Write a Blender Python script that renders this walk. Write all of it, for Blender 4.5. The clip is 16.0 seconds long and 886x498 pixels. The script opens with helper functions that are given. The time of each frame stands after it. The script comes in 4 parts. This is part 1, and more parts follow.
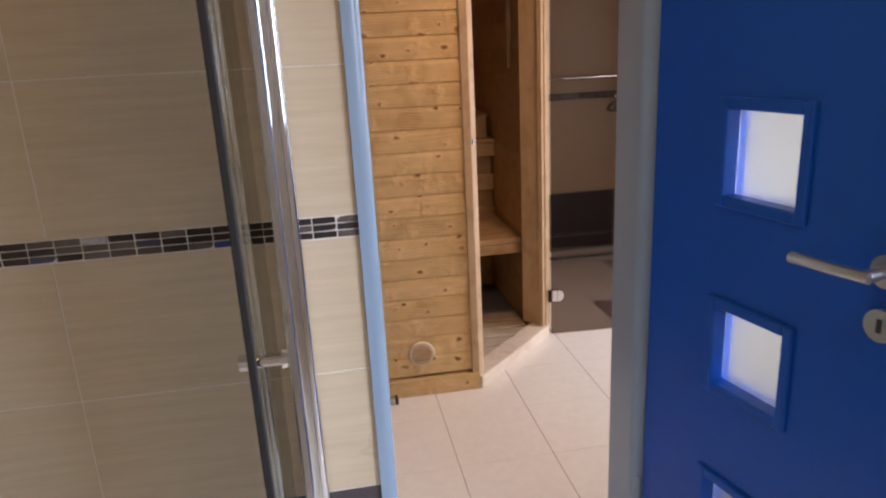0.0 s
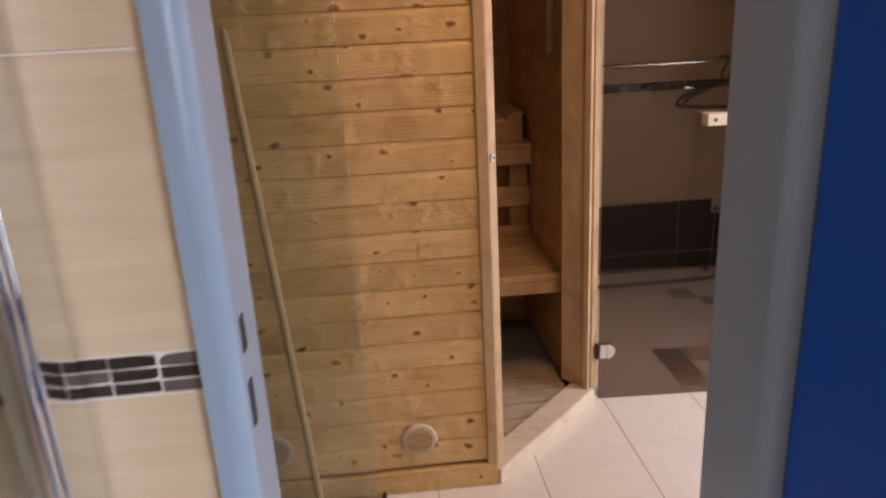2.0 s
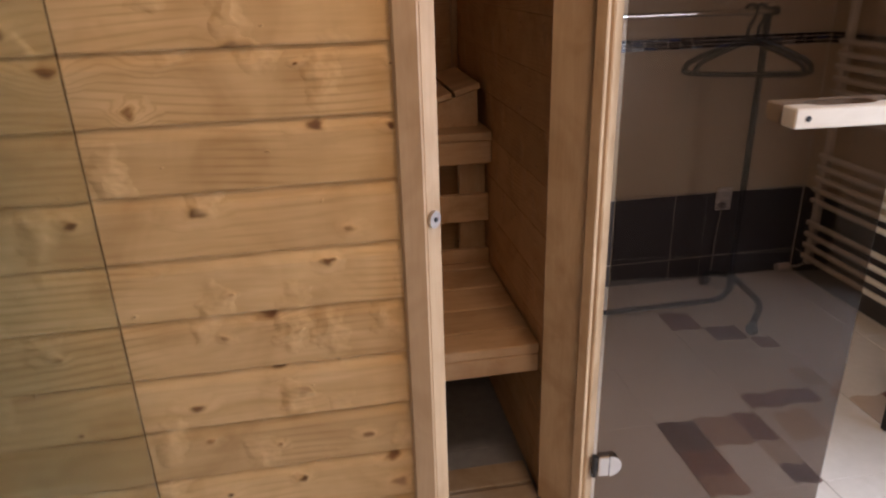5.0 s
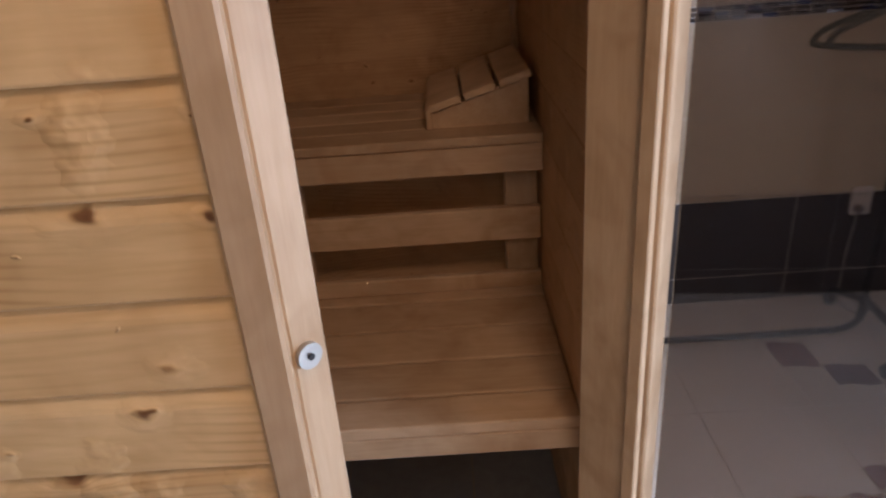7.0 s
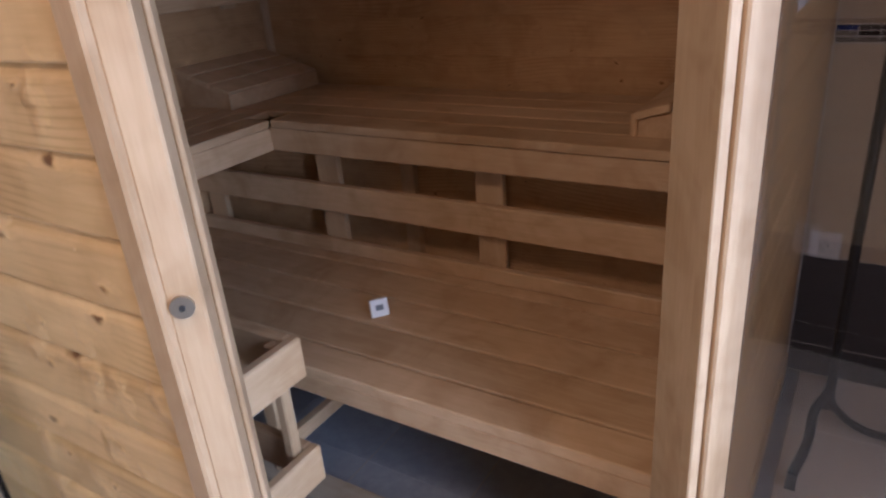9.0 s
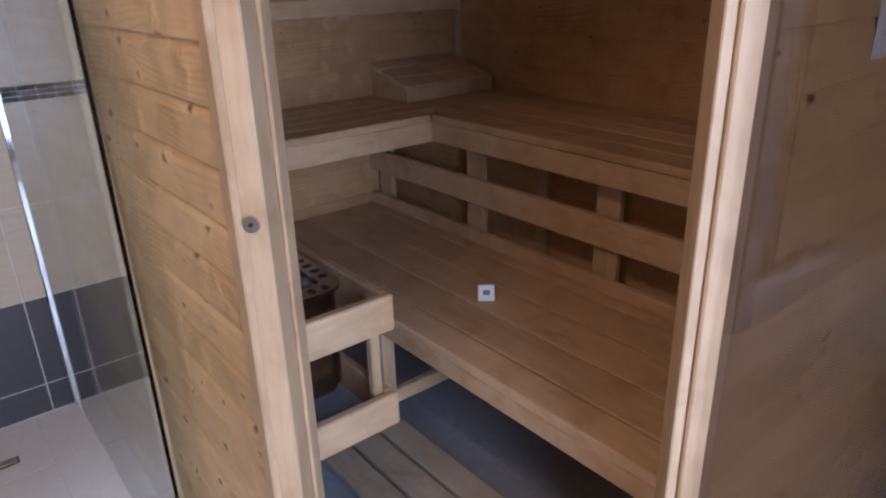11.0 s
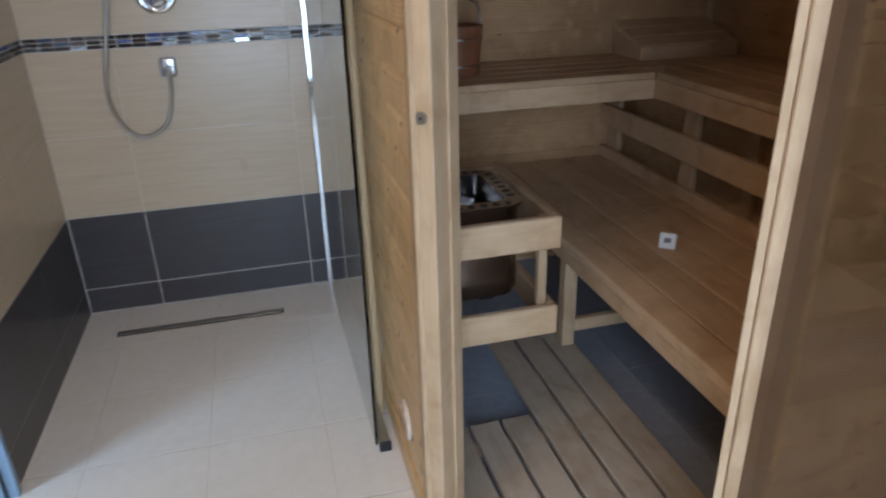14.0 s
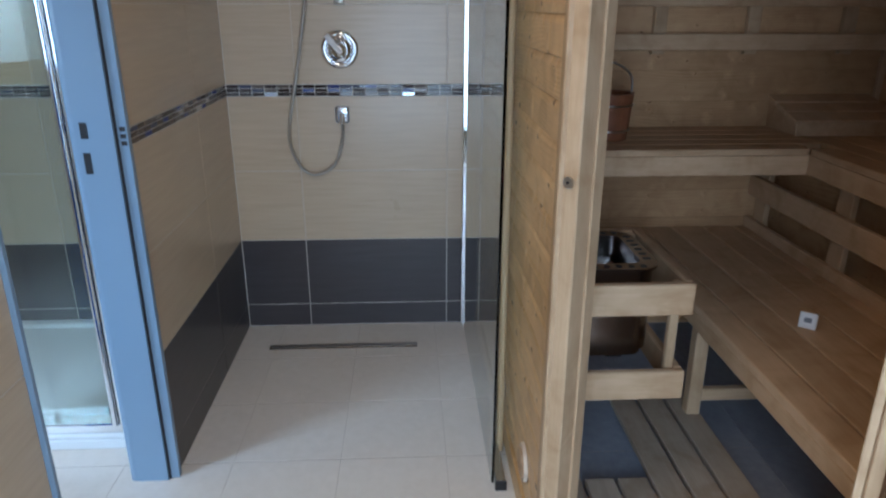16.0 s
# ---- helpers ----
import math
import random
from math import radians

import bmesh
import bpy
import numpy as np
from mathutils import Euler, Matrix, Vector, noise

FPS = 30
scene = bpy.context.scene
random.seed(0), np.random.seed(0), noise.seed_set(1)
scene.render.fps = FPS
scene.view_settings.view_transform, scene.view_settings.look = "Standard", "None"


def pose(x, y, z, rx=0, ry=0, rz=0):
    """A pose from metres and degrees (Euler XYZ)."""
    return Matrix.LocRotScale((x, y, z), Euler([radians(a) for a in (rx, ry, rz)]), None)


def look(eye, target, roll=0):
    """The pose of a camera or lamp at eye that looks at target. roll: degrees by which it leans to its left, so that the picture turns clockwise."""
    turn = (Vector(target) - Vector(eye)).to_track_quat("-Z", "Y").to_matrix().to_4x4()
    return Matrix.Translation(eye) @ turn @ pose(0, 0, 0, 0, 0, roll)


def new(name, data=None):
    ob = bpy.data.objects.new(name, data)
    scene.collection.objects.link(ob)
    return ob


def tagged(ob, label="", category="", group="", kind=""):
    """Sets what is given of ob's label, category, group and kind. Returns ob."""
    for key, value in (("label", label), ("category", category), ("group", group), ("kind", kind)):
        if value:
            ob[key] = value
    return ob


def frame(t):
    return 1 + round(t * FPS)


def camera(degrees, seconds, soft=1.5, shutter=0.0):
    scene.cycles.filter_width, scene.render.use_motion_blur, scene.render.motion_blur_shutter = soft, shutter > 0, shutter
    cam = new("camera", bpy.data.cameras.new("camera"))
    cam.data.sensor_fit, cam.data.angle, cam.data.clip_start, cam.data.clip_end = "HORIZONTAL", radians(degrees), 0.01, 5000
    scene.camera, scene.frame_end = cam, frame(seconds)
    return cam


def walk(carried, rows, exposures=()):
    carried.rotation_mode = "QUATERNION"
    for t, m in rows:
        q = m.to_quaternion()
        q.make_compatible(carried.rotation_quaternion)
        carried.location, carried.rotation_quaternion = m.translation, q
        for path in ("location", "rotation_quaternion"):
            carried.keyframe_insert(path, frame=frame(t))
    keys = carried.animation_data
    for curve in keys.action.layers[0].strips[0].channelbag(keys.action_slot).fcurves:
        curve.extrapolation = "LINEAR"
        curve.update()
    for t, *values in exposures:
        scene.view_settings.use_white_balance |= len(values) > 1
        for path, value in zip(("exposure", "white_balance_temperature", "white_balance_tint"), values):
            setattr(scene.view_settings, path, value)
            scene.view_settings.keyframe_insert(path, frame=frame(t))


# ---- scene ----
cam = camera(65.8, 16.0, 2.2, 0.5)
METRES, EYE, TILT, LEAN, TURN = 3.49, 1.373, 0.0, 0.0, -9.0
ROWS = [
    (0.0, 0.0, 0.0, 0.0, -0.82, -16.45, 2.79),
    (0.5, 0.0157, 0.0417, -0.0026, 1.26, -16.67, 2.92),
    (1.0, 0.0282, 0.1011, -0.0028, 2.53, -17.16, 2.94),
    (1.5, 0.0322, 0.1527, -0.0041, 3.13, -17.32, 2.78),
    (2.0, 0.0382, 0.2158, -0.0066, 3.55, -17.48, 2.89),
    (2.5, 0.0475, 0.2693, -0.0055, 4.09, -17.51, 2.69),
    (3.0, 0.0475, 0.3234, -0.0096, 3.93, -18.15, 2.31),
    (3.5, 0.0441, 0.3698, -0.0081, 0.4, -19.67, 1.44),
    (4.0, 0.0432, 0.4158, -0.0118, -1.0, -20.96, 1.47),
    (6.5, 0.069, 0.5973, -0.0139, 0.14, -24.26, 3.36),
    (7.0, 0.0955, 0.6167, -0.0128, 8.37, -25.23, 3.95),
    (7.5, 0.1214, 0.6299, -0.014, 15.77, -25.7, 4.18),
    (8.0, 0.1469, 0.6476, -0.0175, 24.37, -24.0, 4.71),
    (8.5, 0.1745, 0.662, -0.0155, 32.44, -23.58, 4.65),
    (9.0, 0.2053, 0.6683, -0.0153, 40.4, -24.07, 4.46),
    (11.5, 0.3079, 0.689, -0.0139, 62.95, -21.68, 1.38),
    (12.0, 0.3353, 0.6919, -0.0146, 66.2, -21.65, 1.83),
    (12.5, 0.3585, 0.6954, -0.0166, 69.67, -21.84, 1.5),
    (13.0, 0.3677, 0.7021, -0.0172, 73.6, -22.34, 1.72),
    (13.5, 0.3718, 0.7142, -0.0205, 77.94, -22.8, 1.68),
    (14.0, 0.3835, 0.7189, -0.0213, 83.86, -23.76, 1.41),
    (14.5, 0.404, 0.7185, -0.0187, 89.39, -24.85, 1.14),
    (15.0, 0.4171, 0.7148, -0.0142, 94.01, -25.62, 0.63),
    (15.5, 0.4196, 0.7131, -0.0104, 95.79, -22.42, -0.56),
    (16.0, 0.4175, 0.7128, -0.0068, 96.13, -19.64, -0.11),
]
EXPOSURES = [(0.0, -0.08, 6900, 26), (1.5, -0.24, 7400, 30), (2.5, -0.28, 7500, 29), (4.0, -0.16, 7000, 23), (6.5, -0.14, 5700, 22), (8.0, 0.15, 5450, 19), (9.0, 0.20, 5300, 21), (11.5, -0.14, 5400, 23), (13.0, -0.32, 5800, 18), (14.5, -0.30, 5300, 8), (16.0, -0.46, 5250, 8)]
walk(cam, [(t, pose(0, 0, EYE, TILT, LEAN, TURN) @ pose(METRES * x, METRES * y, METRES * z, 90 + pitch, roll, yaw)) for t, x, y, z, yaw, pitch, roll in ROWS], EXPOSURES)

# ---- world, lights, exposure ----
world = bpy.data.worlds.new("world")
scene.world = world
world.use_nodes = True
sky = world.node_tree.nodes.new("ShaderNodeTexSky")
sky.sky_type = "NISHITA"
sky.sun_disc = False
sky.sun_elevation, sky.sun_rotation = radians(35), radians(120)
world.node_tree.links.new(sky.outputs[0], world.node_tree.nodes["Background"].inputs[0])
world.node_tree.nodes["Background"].inputs[1].default_value = 0.1


def lamp(name, m, w, h, watts, colour, spread=180):
    data = bpy.data.lights.new(name, "AREA")
    data.shape, data.size, data.size_y, data.energy, data.color = "RECTANGLE", w, h, watts, colour
    data.spread = radians(spread)
    ob = new(name, data)
    ob.matrix_basis = m
    return tagged(ob, kind="structure")


# daylight in the two window openings; warm lamps assumed at both ceilings, unseen
lamp("window_light", look((2.52, 2.22, 1.05), (0.4, 2.95, 0.20)), 0.86, 1.7, 26, (0.76, 0.88, 1.0), 142)
lamp("window_light", look((1.66, -0.12, 1.50), (0.40, 1.85, 0.1)), 1.3, 1.1, 28, (0.66, 0.84, 1.0), 95)
lamp("ceiling_lamp_light", look((1.00, 1.95, 2.40), (1.00, 1.95, 0)), 0.35, 0.35, 12.5, (1.0, 0.70, 0.43))
lamp("ceiling_lamp_light", look((0.25, 0.35, 2.40), (0.25, 0.35, 0)), 0.35, 0.35, 7.5, (1.0, 0.73, 0.42))



# ---- materials ----
class Mat:
    def __init__(self, name, rough=0.5, metal=0.0, spec=0.5):
        self.m = bpy.data.materials.new(name)
        self.m.use_nodes = True
        self.t = self.m.node_tree
        self.b = self.t.nodes["Principled BSDF"]
        self.set("Roughness", rough)
        self.set("Metallic", metal)
        self.set("Specular IOR Level", spec)

    def set(self, key, value):
        self.b.inputs[key].default_value = value

    def node(self, kind, **values):
        n = self.t.nodes.new(kind)
        for k, v in values.items():
            n.inputs[k].default_value = v
        return n

    def link(self, a, b):
        self.t.links.new(a, b)

    def coords(self, scale, spread=7.0):
        """Local coordinates shifted at random from object to object."""
        tc = self.node("ShaderNodeTexCoord")
        info = self.node("ShaderNodeObjectInfo")
        mul = self.node("ShaderNodeMath")
        mul.operation = "MULTIPLY"
        mul.inputs[1].default_value = spread
        self.link(info.outputs["Random"], mul.inputs[0])
        add = self.node("ShaderNodeVectorMath")
        add.operation = "ADD"
        self.link(tc.outputs["Object"], add.inputs[0])
        self.link(mul.outputs[0], add.inputs[1])
        mp = self.node("ShaderNodeMapping")
        mp.inputs["Scale"].default_value = scale
        self.link(add.outputs[0], mp.inputs[0])
        return mp.outputs[0]

    def noise(self, vec, scale, detail=4.0, rough=0.55, warp=0.0):
        n = self.node("ShaderNodeTexNoise", Scale=scale, Detail=detail, Roughness=rough, Distortion=warp)
        if vec is not None:
            self.link(vec, n.inputs["Vector"])
        return n.outputs["Fac"]

    def ramp(self, fac, stops, constant=False):
        r = self.node("ShaderNodeValToRGB")
        r.color_ramp.interpolation = "CONSTANT" if constant else "LINEAR"
        el = r.color_ramp.elements
        while len(el) < len(stops):
            el.new(0.5)
        for e, (p, c) in zip(el, stops):
            e.position, e.color = p, (*c, 1.0)
        self.link(fac, r.inputs[0])
        return r.outputs[0]

    def mix(self, fac, a, b, mode="MIX"):
        n = self.node("ShaderNodeMix")
        n.data_type, n.blend_type = "RGBA", mode
        for sock, v in ((n.inputs[0], fac), (n.inputs[6], a), (n.inputs[7], b)):
            if isinstance(v, (int, float)):
                sock.default_value = v
            elif isinstance(v, tuple):
                sock.default_value = (*v, 1.0)
            else:
                self.link(v, sock)
        return n.outputs[2]

    def bump(self, height, strength=0.2, distance=0.002):
        n = self.node("ShaderNodeBump", Strength=strength, Distance=distance)
        self.link(height, n.inputs["Height"])
        self.link(n.outputs[0], self.b.inputs["Normal"])

    def colour(self, c):
        if isinstance(c, tuple):
            self.set("Base Color", (*c, 1.0))
        else:
            self.link(c, self.b.inputs["Base Color"])
        return self

    def rough(self, fac, lo, hi):
        n = self.node("ShaderNodeMapRange")
        n.inputs["To Min"].default_value, n.inputs["To Max"].default_value = lo, hi
        self.link(fac, n.inputs[0])
        self.link(n.outputs[0], self.b.inputs["Roughness"])


def plain(name, c, rough=0.5, metal=0.0, grain=40.0, amount=0.12, spec=0.5, relief=0.05):
    m = Mat(name, rough, metal, spec)
    v = m.coords((1, 1, 1))
    f = m.noise(v, grain)
    g = m.noise(v, 3.0, 2.0)
    lo = tuple(x * (1 - amount) for x in c)
    m.colour(m.mix(g, m.ramp(f, ((0.3, lo), (0.7, c))), tuple(x * (1 - amount * 0.6) for x in c)))
    if not relief:
        pass
    elif metal:
        m.rough(g, max(rough - 0.03, 0.02), rough + 0.04)
    else:
        m.rough(f, max(rough - 0.06, 0.02), rough + 0.08)
        if relief:
            m.bump(f, relief, 0.001)
    return m.m


def wood(name, light, dark, knots=0.0, rough=0.5, axis=0, streak=1.0):
    """Softwood with its grain along a local axis, and knots if any."""
    m = Mat(name, rough, spec=0.35)
    s = [1.0, 1.0, 1.0]
    s[axis] = 0.09
    v0 = m.coords((1, 1, 1), 17.3)
    mp = m.node("ShaderNodeMapping")
    mp.inputs["Scale"].default_value = s
    m.link(v0, mp.inputs[0])
    vec = mp.outputs[0]
    mask = None
    if knots:
        sep = m.node("ShaderNodeSeparateXYZ")
        m.link(v0, sep.inputs[0])
        flat = m.node("ShaderNodeCombineXYZ")
        m.link(sep.outputs["X" if axis == 0 else "Y"], flat.inputs[0])
        m.link(sep.outputs["Z"], flat.inputs[1])
        mk = m.node("ShaderNodeMapping")
        mk.inputs["Scale"].default_value = (9.0, 13.0, 1.0)
        m.link(flat.outputs[0], mk.inputs[0])
        wob = m.node("ShaderNodeTexNoise", Scale=3.2, Detail=2.0)
        m.link(mk.outputs[0], wob.inputs["Vector"])
        shift = m.node("ShaderNodeVectorMath")
        shift.operation = "MULTIPLY_ADD"
        m.link(wob.outputs["Color"], shift.inputs[0])
        shift.inputs[1].default_value = (0.34, 0.30, 0.0)
        m.link(mk.outputs[0], shift.inputs[2])
        vo = m.node("ShaderNodeTexVoronoi", Scale=1.0, Randomness=1.0)
        vo.voronoi_dimensions = "2D"
        m.link(shift.outputs[0], vo.inputs["Vector"])
        cell = m.node("ShaderNodeSeparateColor")
        m.link(vo.outputs["Color"], cell.inputs[0])
        size = m.node("ShaderNodeMapRange")
        size.inputs["From Min"].default_value, size.inputs["From Max"].default_value = 0.22, 1.0
        size.inputs["To Min"].default_value, size.inputs["To Max"].default_value = knots * 0.06, knots
        m.link(cell.outputs[0], size.inputs[0])
        ratio = m.node("ShaderNodeMath")
        ratio.operation = "DIVIDE"
        m.link(vo.outputs["Distance"], ratio.inputs[0])
        m.link(size.outputs[0], ratio.inputs[1])
        near = m.node("ShaderNodeMath")
        near.operation = "MULTIPLY"
        near.inputs[1].default_value = 0.25
        m.link(ratio.outputs[0], near.inputs[0])
        mask = m.ramp(near.outputs[0], ((0.0, (1, 1, 1)), (0.14, (0.85, 0.85, 0.85)), (0.24, (0.25, 0.25, 0.25)), (0.30, (0, 0, 0))))
        halo = m.ramp(near.outputs[0], ((0.12, (1, 1, 1)), (0.45, (0.42, 0.42, 0.42)), (1.0, (0, 0, 0))))
        sw = m.node("ShaderNodeVectorMath")
        sw.operation = "MULTIPLY_ADD"
        m.link(halo, sw.inputs[0])
        sw.inputs[1].default_value = (0.012, 0.012, 0.022)
        m.link(vec, sw.inputs[2])
        vec = sw.outputs[0]
    w = m.node("ShaderNodeTexNoise", Scale=34.0 * streak, Detail=3.0, Roughness=0.6, Distortion=0.6)
    m.link(vec, w.inputs["Vector"])
    rings = w.outputs["Fac"]
    fine = m.noise(vec, 150.0 * streak, 3.0)
    broad = m.noise(v0, 2.2, 2.0)
    mid = tuple((a + b) / 2 for a, b in zip(light, dark))
    c = m.ramp(rings, ((0.30, dark), (0.48, mid), (0.62, light)))
    c = m.mix(0.35, c, m.ramp(fine, ((0.35, dark), (0.65, light))))
    c = m.mix(m.ramp(broad, ((0.35, (0, 0, 0)), (0.7, (0.45, 0.45, 0.45)))), c, mid)
    patchy = m.noise(v0, 7.0, 3.0, 0.6, 0.8)
    c = m.mix(1.0, c, m.ramp(patchy, ((0.32, (0.84, 0.80, 0.74)), (0.5, (1.0, 1.0, 1.0)), (0.68, (1.08, 1.09, 1.10)))), "MULTIPLY")
    info = m.node("ShaderNodeObjectInfo")
    tone = m.ramp(info.outputs["Random"], ((0.0, (0.86, 0.84, 0.80)), (0.5, (1.0, 0.98, 0.95)), (1.0, (1.06, 1.06, 1.05))))
    c = m.mix(1.0, c, tone, "MULTIPLY")
    if knots:
        c = m.mix(m.ramp(halo, ((0.1, (0, 0, 0)), (0.6, (0.12, 0.12, 0.12)), (1.0, (0.65, 0.65, 0.65)))), c, tuple(x * y for x, y in zip(dark, (0.92, 0.78, 0.62))))
        # ring of lighter wood round each knot, with the swirl's sheen painted in
        ring = m.ramp(near.outputs[0], ((0.20, (0, 0, 0)), (0.40, (0.34, 0.34, 0.34)), (0.9, (0, 0, 0))))
        c = m.mix(ring, c, tuple(min(x * 1.14, 0.95) for x in light))
        c = m.mix(mask, c, m.ramp(cell.outputs[1], ((0.15, (0.11, 0.045, 0.018)), (0.55, (0.21, 0.095, 0.036)), (0.95, (0.38, 0.21, 0.085)))))
        # blond knots, drawn out across the grain
        mb = m.node("ShaderNodeMapping")
        mb.inputs["Scale"].default_value = (9.0, 5.2, 1.0)
        mb.inputs["Location"].default_value = (3.7, 1.9, 0.0)
        m.link(flat.outputs[0], mb.inputs[0])
        sb = m.node("ShaderNodeVectorMath")
        sb.operation = "MULTIPLY_ADD"
        m.link(wob.outputs["Color"], sb.inputs[0])
        sb.inputs[1].default_value = (0.5, 0.3, 0.0)
        m.link(mb.outputs[0], sb.inputs[2])
        vb = m.node("ShaderNodeTexVoronoi", Scale=1.0, Randomness=1.0)
        vb.voronoi_dimensions = "2D"
        m.link(sb.outputs[0], vb.inputs["Vector"])
        blond = m.ramp(vb.outputs["Distance"], ((0.05, (0.9, 0.9, 0.9)), (0.13, (0.5, 0.5, 0.5)), (0.22, (0, 0, 0))))
        c = m.mix(blond, c, m.mix(m.noise(v0, 45.0, 2.0), tuple(min(x * 1.2, 0.95) for x in light), tuple(x * 0.93 for x in dark)))
    if knots:
        bend = m.node("ShaderNodeMapping")
        bend.inputs["Scale"].default_value = tuple(3.2 if k == axis else 1.0 for k in range(3))
        m.link(vec, bend.inputs[0])
        drift = m.noise(bend.outputs[0], 6.0, 0.5, 0.4)
        move = m.node("ShaderNodeVectorMath")
        move.operation = "MULTIPLY_ADD"
        flow = m.ramp(drift, ((0.0, (0, 0, 0)), (1.0, (1, 1, 1))))
        m.link(flow, move.inputs[0])
        move.inputs[1].default_value = (0.0, 0.0, 0.13)
        m.link(vec, move.inputs[2])
        wave = m.node("ShaderNodeTexWave", Scale=30.0, Distortion=0.0, Detail=0.0)
        wave.bands_direction = "Z"
        m.link(move.outputs[0], wave.inputs["Vector"])
        late = m.ramp(wave.outputs["Fac"], ((0.40, (1.03, 1.03, 1.03)), (0.80, (0.96, 0.94, 0.91)), (0.97, (0.86, 0.81, 0.74))))
        part_of = m.noise(v0, 5.0, 1.0)
        c = m.mix(m.ramp(part_of, ((0.42, (0.1, 0.1, 0.1)), (0.64, (1, 1, 1)))), c, m.mix(1.0, c, late, "MULTIPLY"))
    m.colour(c)
    m.rough(rings, rough - 0.08, rough + 0.1)
    if knots:
        m.bump(m.mix(0.5, m.mix(0.78, rings, halo), blond), 0.6, 0.0075)
    else:
        m.bump(rings, 0.12, 0.0015)
    return m.m


def ceramic(name, a, b, rough, streaky=True, axis=0, bumpy=0.03):
    m = Mat(name, rough)
    s = [1.0, 1.0, 1.0]
    if streaky:
        s[axis] = 0.06
    v = m.coords(s, 9.0)
    v2 = m.coords((1, 1, 1), 9.0)
    f = m.noise(v, 70.0 if streaky else 30.0, 4.0, 0.6)
    g = m.noise(v2, 4.0, 3.0)
    c = m.ramp(f, ((0.3, a), (0.7, b)))
    c = m.mix(m.ramp(g, ((0.4, (0, 0, 0)), (0.75, (0.3, 0.3, 0.3)))), c, tuple((x + y) / 2 * 0.97 for x, y in zip(a, b)))
    m.colour(c)
    m.rough(g, rough - 0.02, rough + 0.03)
    m.bump(f, bumpy, 0.001)
    return m.m


def glass(name, tint, rough=0.0, ior=1.45):
    m = Mat(name, rough)
    m.set("Transmission Weight", 1.0)
    m.set("IOR", ior)
    m.colour(tint)
    return m.m


def tinted_pane(name, tint):
    """Flat tinted glass: clear view through it, with a mirror gloss that grows towards grazing angles."""
    m = Mat(name, 0.0)
    see = m.node("ShaderNodeBsdfTransparent", Color=(*tint, 1.0))
    gloss = m.node("ShaderNodeBsdfGlossy", Roughness=0.0)
    lw = m.node("ShaderNodeLayerWeight", Blend=0.5)
    p = m.node("ShaderNodeMath")
    p.operation = "POWER"
    m.link(lw.outputs["Facing"], p.inputs[0])
    p.inputs[1].default_value = 5.0
    r = m.node("ShaderNodeMapRange")
    r.inputs["To Min"].default_value, r.inputs["To Max"].default_value = 0.048, 1.0
    m.link(p.outputs[0], r.inputs[0])
    mix = m.node("ShaderNodeMixShader")
    m.link(r.outputs[0], mix.inputs[0])
    m.link(see.outputs[0], mix.inputs[1])
    m.link(gloss.outputs[0], mix.inputs[2])
    m.link(mix.outputs[0], m.t.nodes["Material Output"].inputs["Surface"])
    m.t.nodes.remove(m.b)
    return m.m


PINE = wood("knotty_pine", (0.735, 0.515, 0.268), (0.585, 0.38, 0.170), knots=0.13, rough=0.34)
PINE_V = wood("pine_upright", (0.54, 0.388, 0.24), (0.455, 0.31, 0.178), rough=0.48, axis=2, streak=1.6)
ASPEN = wood("bench_aspen", (0.61, 0.43, 0.265), (0.50, 0.33, 0.185), rough=0.5, streak=1.3)
ASPEN_Y = wood("bench_aspen_cross", (0.61, 0.43, 0.265), (0.50, 0.33, 0.185), rough=0.5, axis=1, streak=1.3)
PALE = wood("pale_wood", (0.66, 0.565, 0.46), (0.58, 0.475, 0.37), rough=0.36, streak=1.3)
DUCK = wood("grey_brown_slat", (0.47, 0.385, 0.295), (0.38, 0.30, 0.22), rough=0.42, streak=1.3)
PANEL_IN = wood("inner_panel", (0.56, 0.355, 0.185), (0.455, 0.27, 0.13), knots=0.05, rough=0.5)
PANEL_IN_Y = wood("inner_panel_cross", (0.56, 0.355, 0.185), (0.455, 0.27, 0.13), knots=0.05, rough=0.5, axis=1)
BEIGE = ceramic("beige_wall_tile", (0.52, 0.413, 0.283), (0.60, 0.492, 0.348), 0.28)
GREY = ceramic("dark_grey_wall_tile", (0.052, 0.047, 0.050), (0.066, 0.060, 0.064), 0.30)
FLOOR_TILE = ceramic("cream_floor_tile", (0.73, 0.685, 0.615), (0.79, 0.745, 0.68), 0.33, streaky=False)
SLATE = ceramic("blue_grey_floor_tile", (0.25, 0.268, 0.31), (0.325, 0.342, 0.385), 0.40, streaky=False)
GROUT = plain("light_grout", (0.74, 0.70, 0.64), 0.85, grain=120, amount=0.2)
GROUT_D = plain("floor_grout", (0.46, 0.40, 0.33), 0.9, grain=120, amount=0.25)
PLASTER = plain("white_plaster", (0.78, 0.76, 0.72), 0.85, grain=60, amount=0.06)
# unseen ceiling, greyed so that less light bounces onto the upper walls
CEILING = plain("low_bounce_ceiling", (0.62, 0.60, 0.57), 0.9, grain=60, amount=0.08)
BLUE = plain("blue_paint", (0.0012, 0.086, 0.48), 0.36, grain=12, amount=0.05, spec=0.25, relief=0)
FRAME = plain("pale_grey_enamel", (0.25, 0.35, 0.465), 0.26, grain=5, amount=0.02, relief=0)
CHROME = plain("chrome", (0.82, 0.83, 0.85), 0.06, 1.0, amount=0.04)
STEEL = plain("brushed_steel", (0.56, 0.54, 0.50), 0.30, 1.0, grain=160, amount=0.15)
